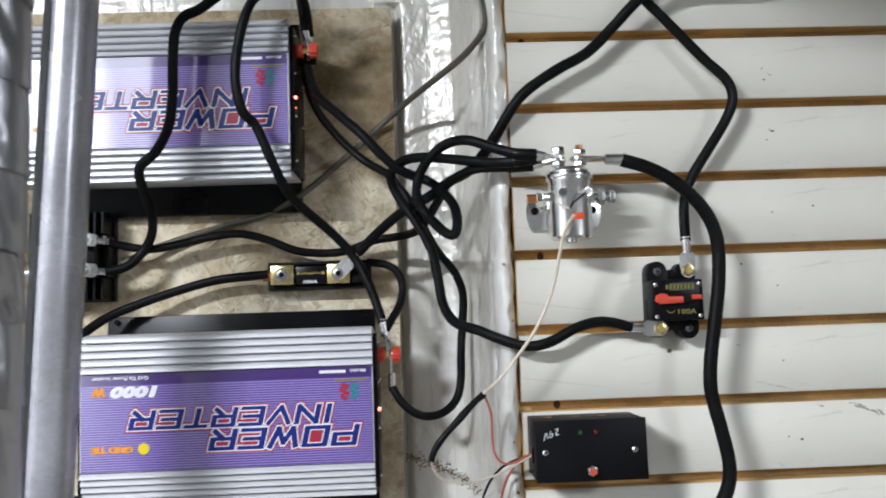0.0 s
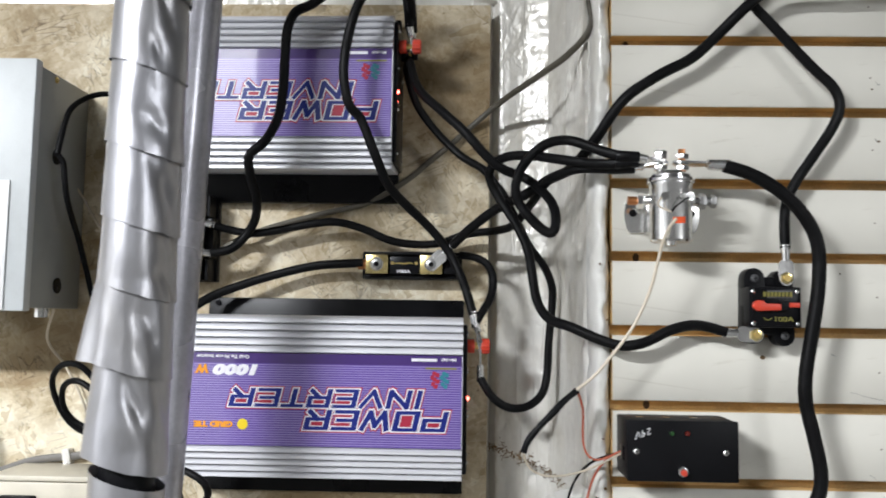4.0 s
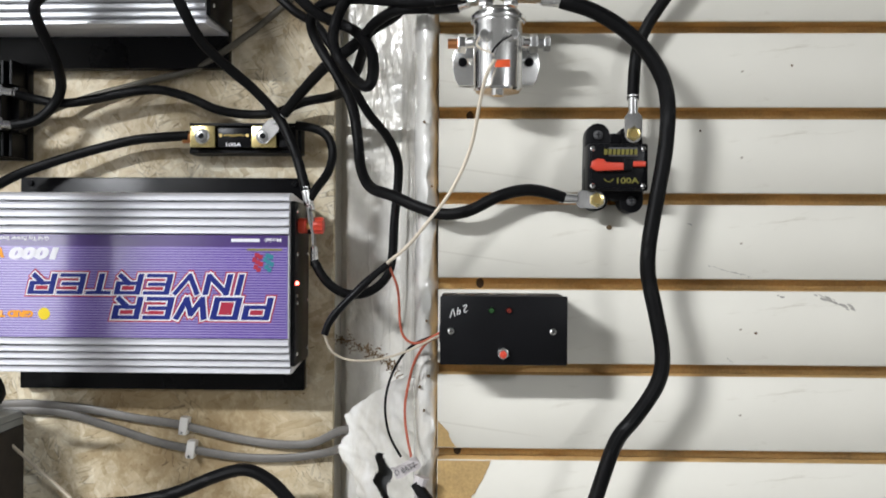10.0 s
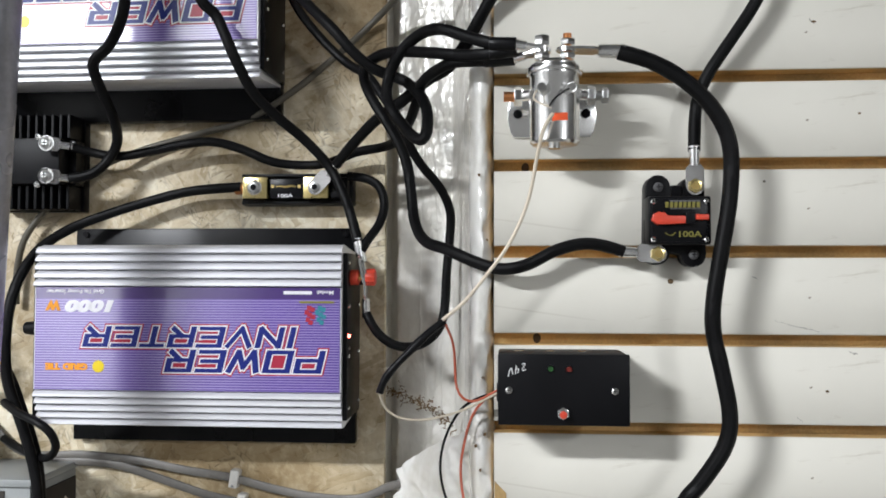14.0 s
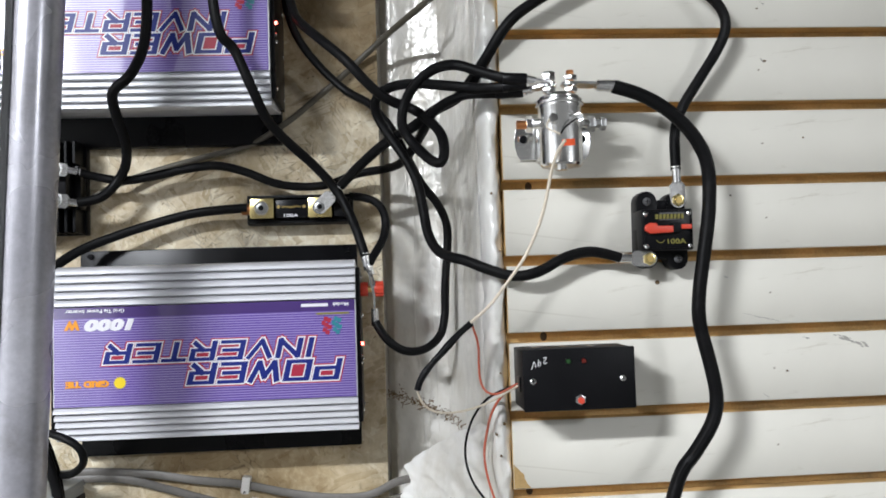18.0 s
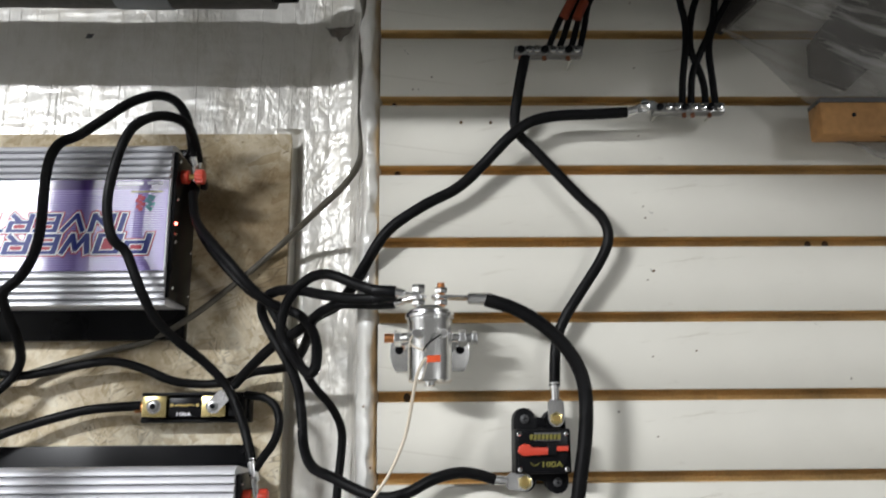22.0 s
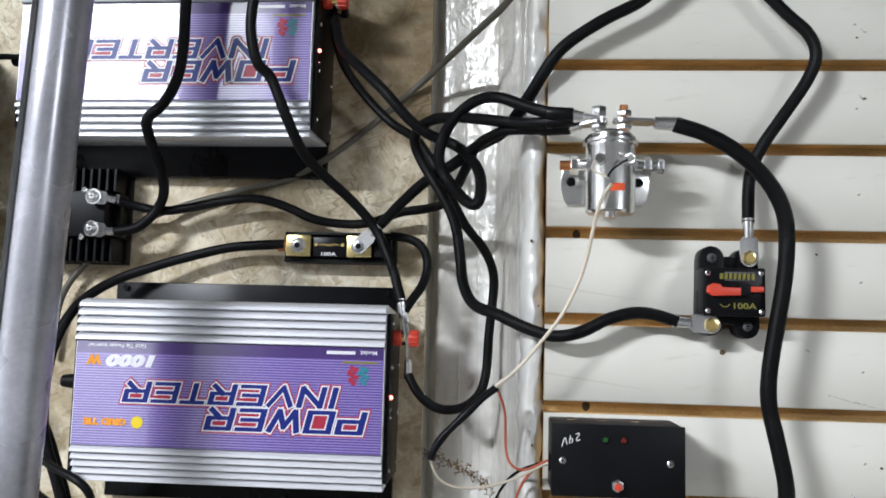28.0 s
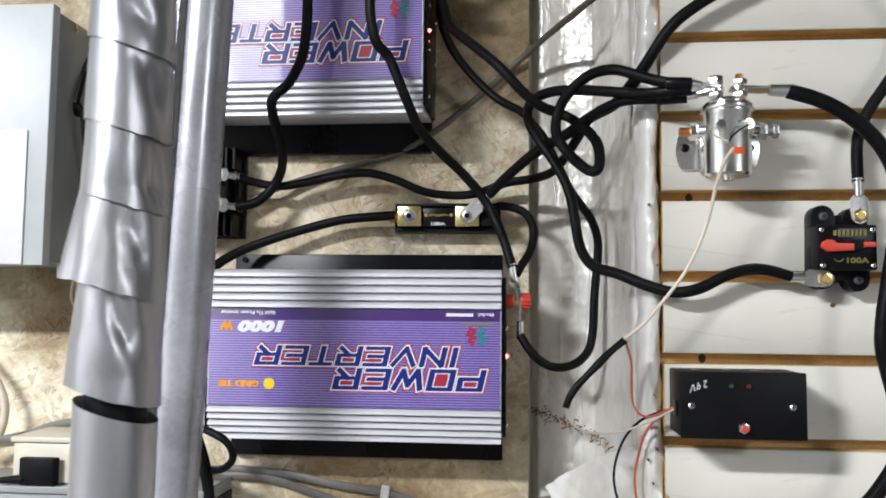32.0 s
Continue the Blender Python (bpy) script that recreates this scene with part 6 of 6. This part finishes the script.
cable("bar_wire", [(0.362, -0.04, 1.836), (0.368, -0.04, 1.861), (0.372, -0.04, 1.883), (0.379, -0.04, 1.895), (0.397, -0.04, 1.905), (0.423, -0.04, 1.909), (0.452, -0.04, 1.902), (0.484, -0.04, 1.9), (0.512, -0.04, 1.909), (0.532, -0.04, 1.93)], 0.0032, RUBBER, "black wire rising from the upper terminal bar", group="wires at the terminal bars")
cable("bar_wire", [(0.464, -0.032, 1.776), (0.467, -0.032, 1.807), (0.472, -0.032, 1.838), (0.474, -0.032, 1.869), (0.47, -0.032, 1.895), (0.472, -0.032, 1.928), (0.478, -0.032, 1.961)], 0.0036, RUBBER, "black wire rising from the lower terminal bar", group="wires at the terminal bars")
cable("bar_wire", [(0.473, -0.032, 1.776), (0.477, -0.032, 1.81), (0.489, -0.032, 1.838), (0.501, -0.032, 1.863), (0.506, -0.032, 1.889), (0.512, -0.032, 1.928), (0.517, -0.032, 1.962)], 0.0036, RUBBER, "black wire rising from the lower terminal bar", group="wires at the terminal bars")
cable("bar_wire", [(0.488, -0.032, 1.776), (0.488, -0.032, 1.798), (0.483, -0.032, 1.82), (0.477, -0.032, 1.838), (0.481, -0.032, 1.876), (0.492, -0.032, 1.908), (0.5, -0.032, 1.941)], 0.0036, RUBBER, "black wire rising from the lower terminal bar", group="wires at the terminal bars")
cable("bar_wire", [(0.498, -0.032, 1.776), (0.497, -0.032, 1.807), (0.496, -0.032, 1.838), (0.503, -0.032, 1.863), (0.522, -0.032, 1.896), (0.537, -0.032, 1.922), (0.549, -0.032, 1.949)], 0.0036, RUBBER, "black wire rising from the lower terminal bar", group="wires at the terminal bars")
cable("wire_sleeve", [(0.346, -0.044, 1.867), (0.351, -0.044, 1.878), (0.356, -0.044, 1.888)], 0.0048, SLEEVE, "orange-red sleeve on the bar wires", category="sleeve")
cable("wire_sleeve", [(0.359, -0.044, 1.865), (0.363, -0.044, 1.875), (0.368, -0.044, 1.885)], 0.0048, SLEEVE, "orange-red sleeve on the bar wires", category="sleeve")
cable("signal_wire", [(-0.413, 0.14, 1.536), (-0.43, 0.15, 1.528), (-0.444, 0.155, 1.525), (-0.456, 0.16, 1.527)], 0.0016, WHITE_WIRE, "thin pale wire at the yellow crimps", category="wire", seg=8)
cable("signal_wire", [(-0.401, 0.14, 1.521), (-0.419, 0.15, 1.518), (-0.438, 0.155, 1.522), (-0.455, 0.16, 1.536), (-0.476, 0.165, 1.568), (-0.49, 0.16, 1.589)], 0.0016, WHITE_WIRE, "thin pale wire at the yellow crimps", category="wire", seg=8)
cable("signal_wire", [(-0.345, 0.15, 1.182), (-0.324, 0.15, 1.163), (-0.287, 0.15, 1.13), (-0.249, 0.155, 1.093), (-0.21, 0.16, 1.05)], 0.0019, WHITE_WIRE, "pale wire slanting below the lower inverter", category="wire", seg=8)
cable("signal_wire", [(-0.484, 0.12, 1.428), (-0.505, 0.15, 1.39), (-0.488, 0.165, 1.358), (-0.470, 0.172, 1.32), (-0.455, 0.17, 1.285)], 0.0016, WHITE_WIRE, "pale wire hanging under the electrical panel", category="wire", seg=8)
cable("thin_cable", [(0.14, -0.015, 1.164), (0.149, -0.02, 1.151), (0.16, -0.024, 1.141), (0.172, -0.029, 1.109), (0.181, -0.032, 1.02)], 0.0052, RUBBER, "black cable leaving the taped wires below the control box", wobble=0.12)
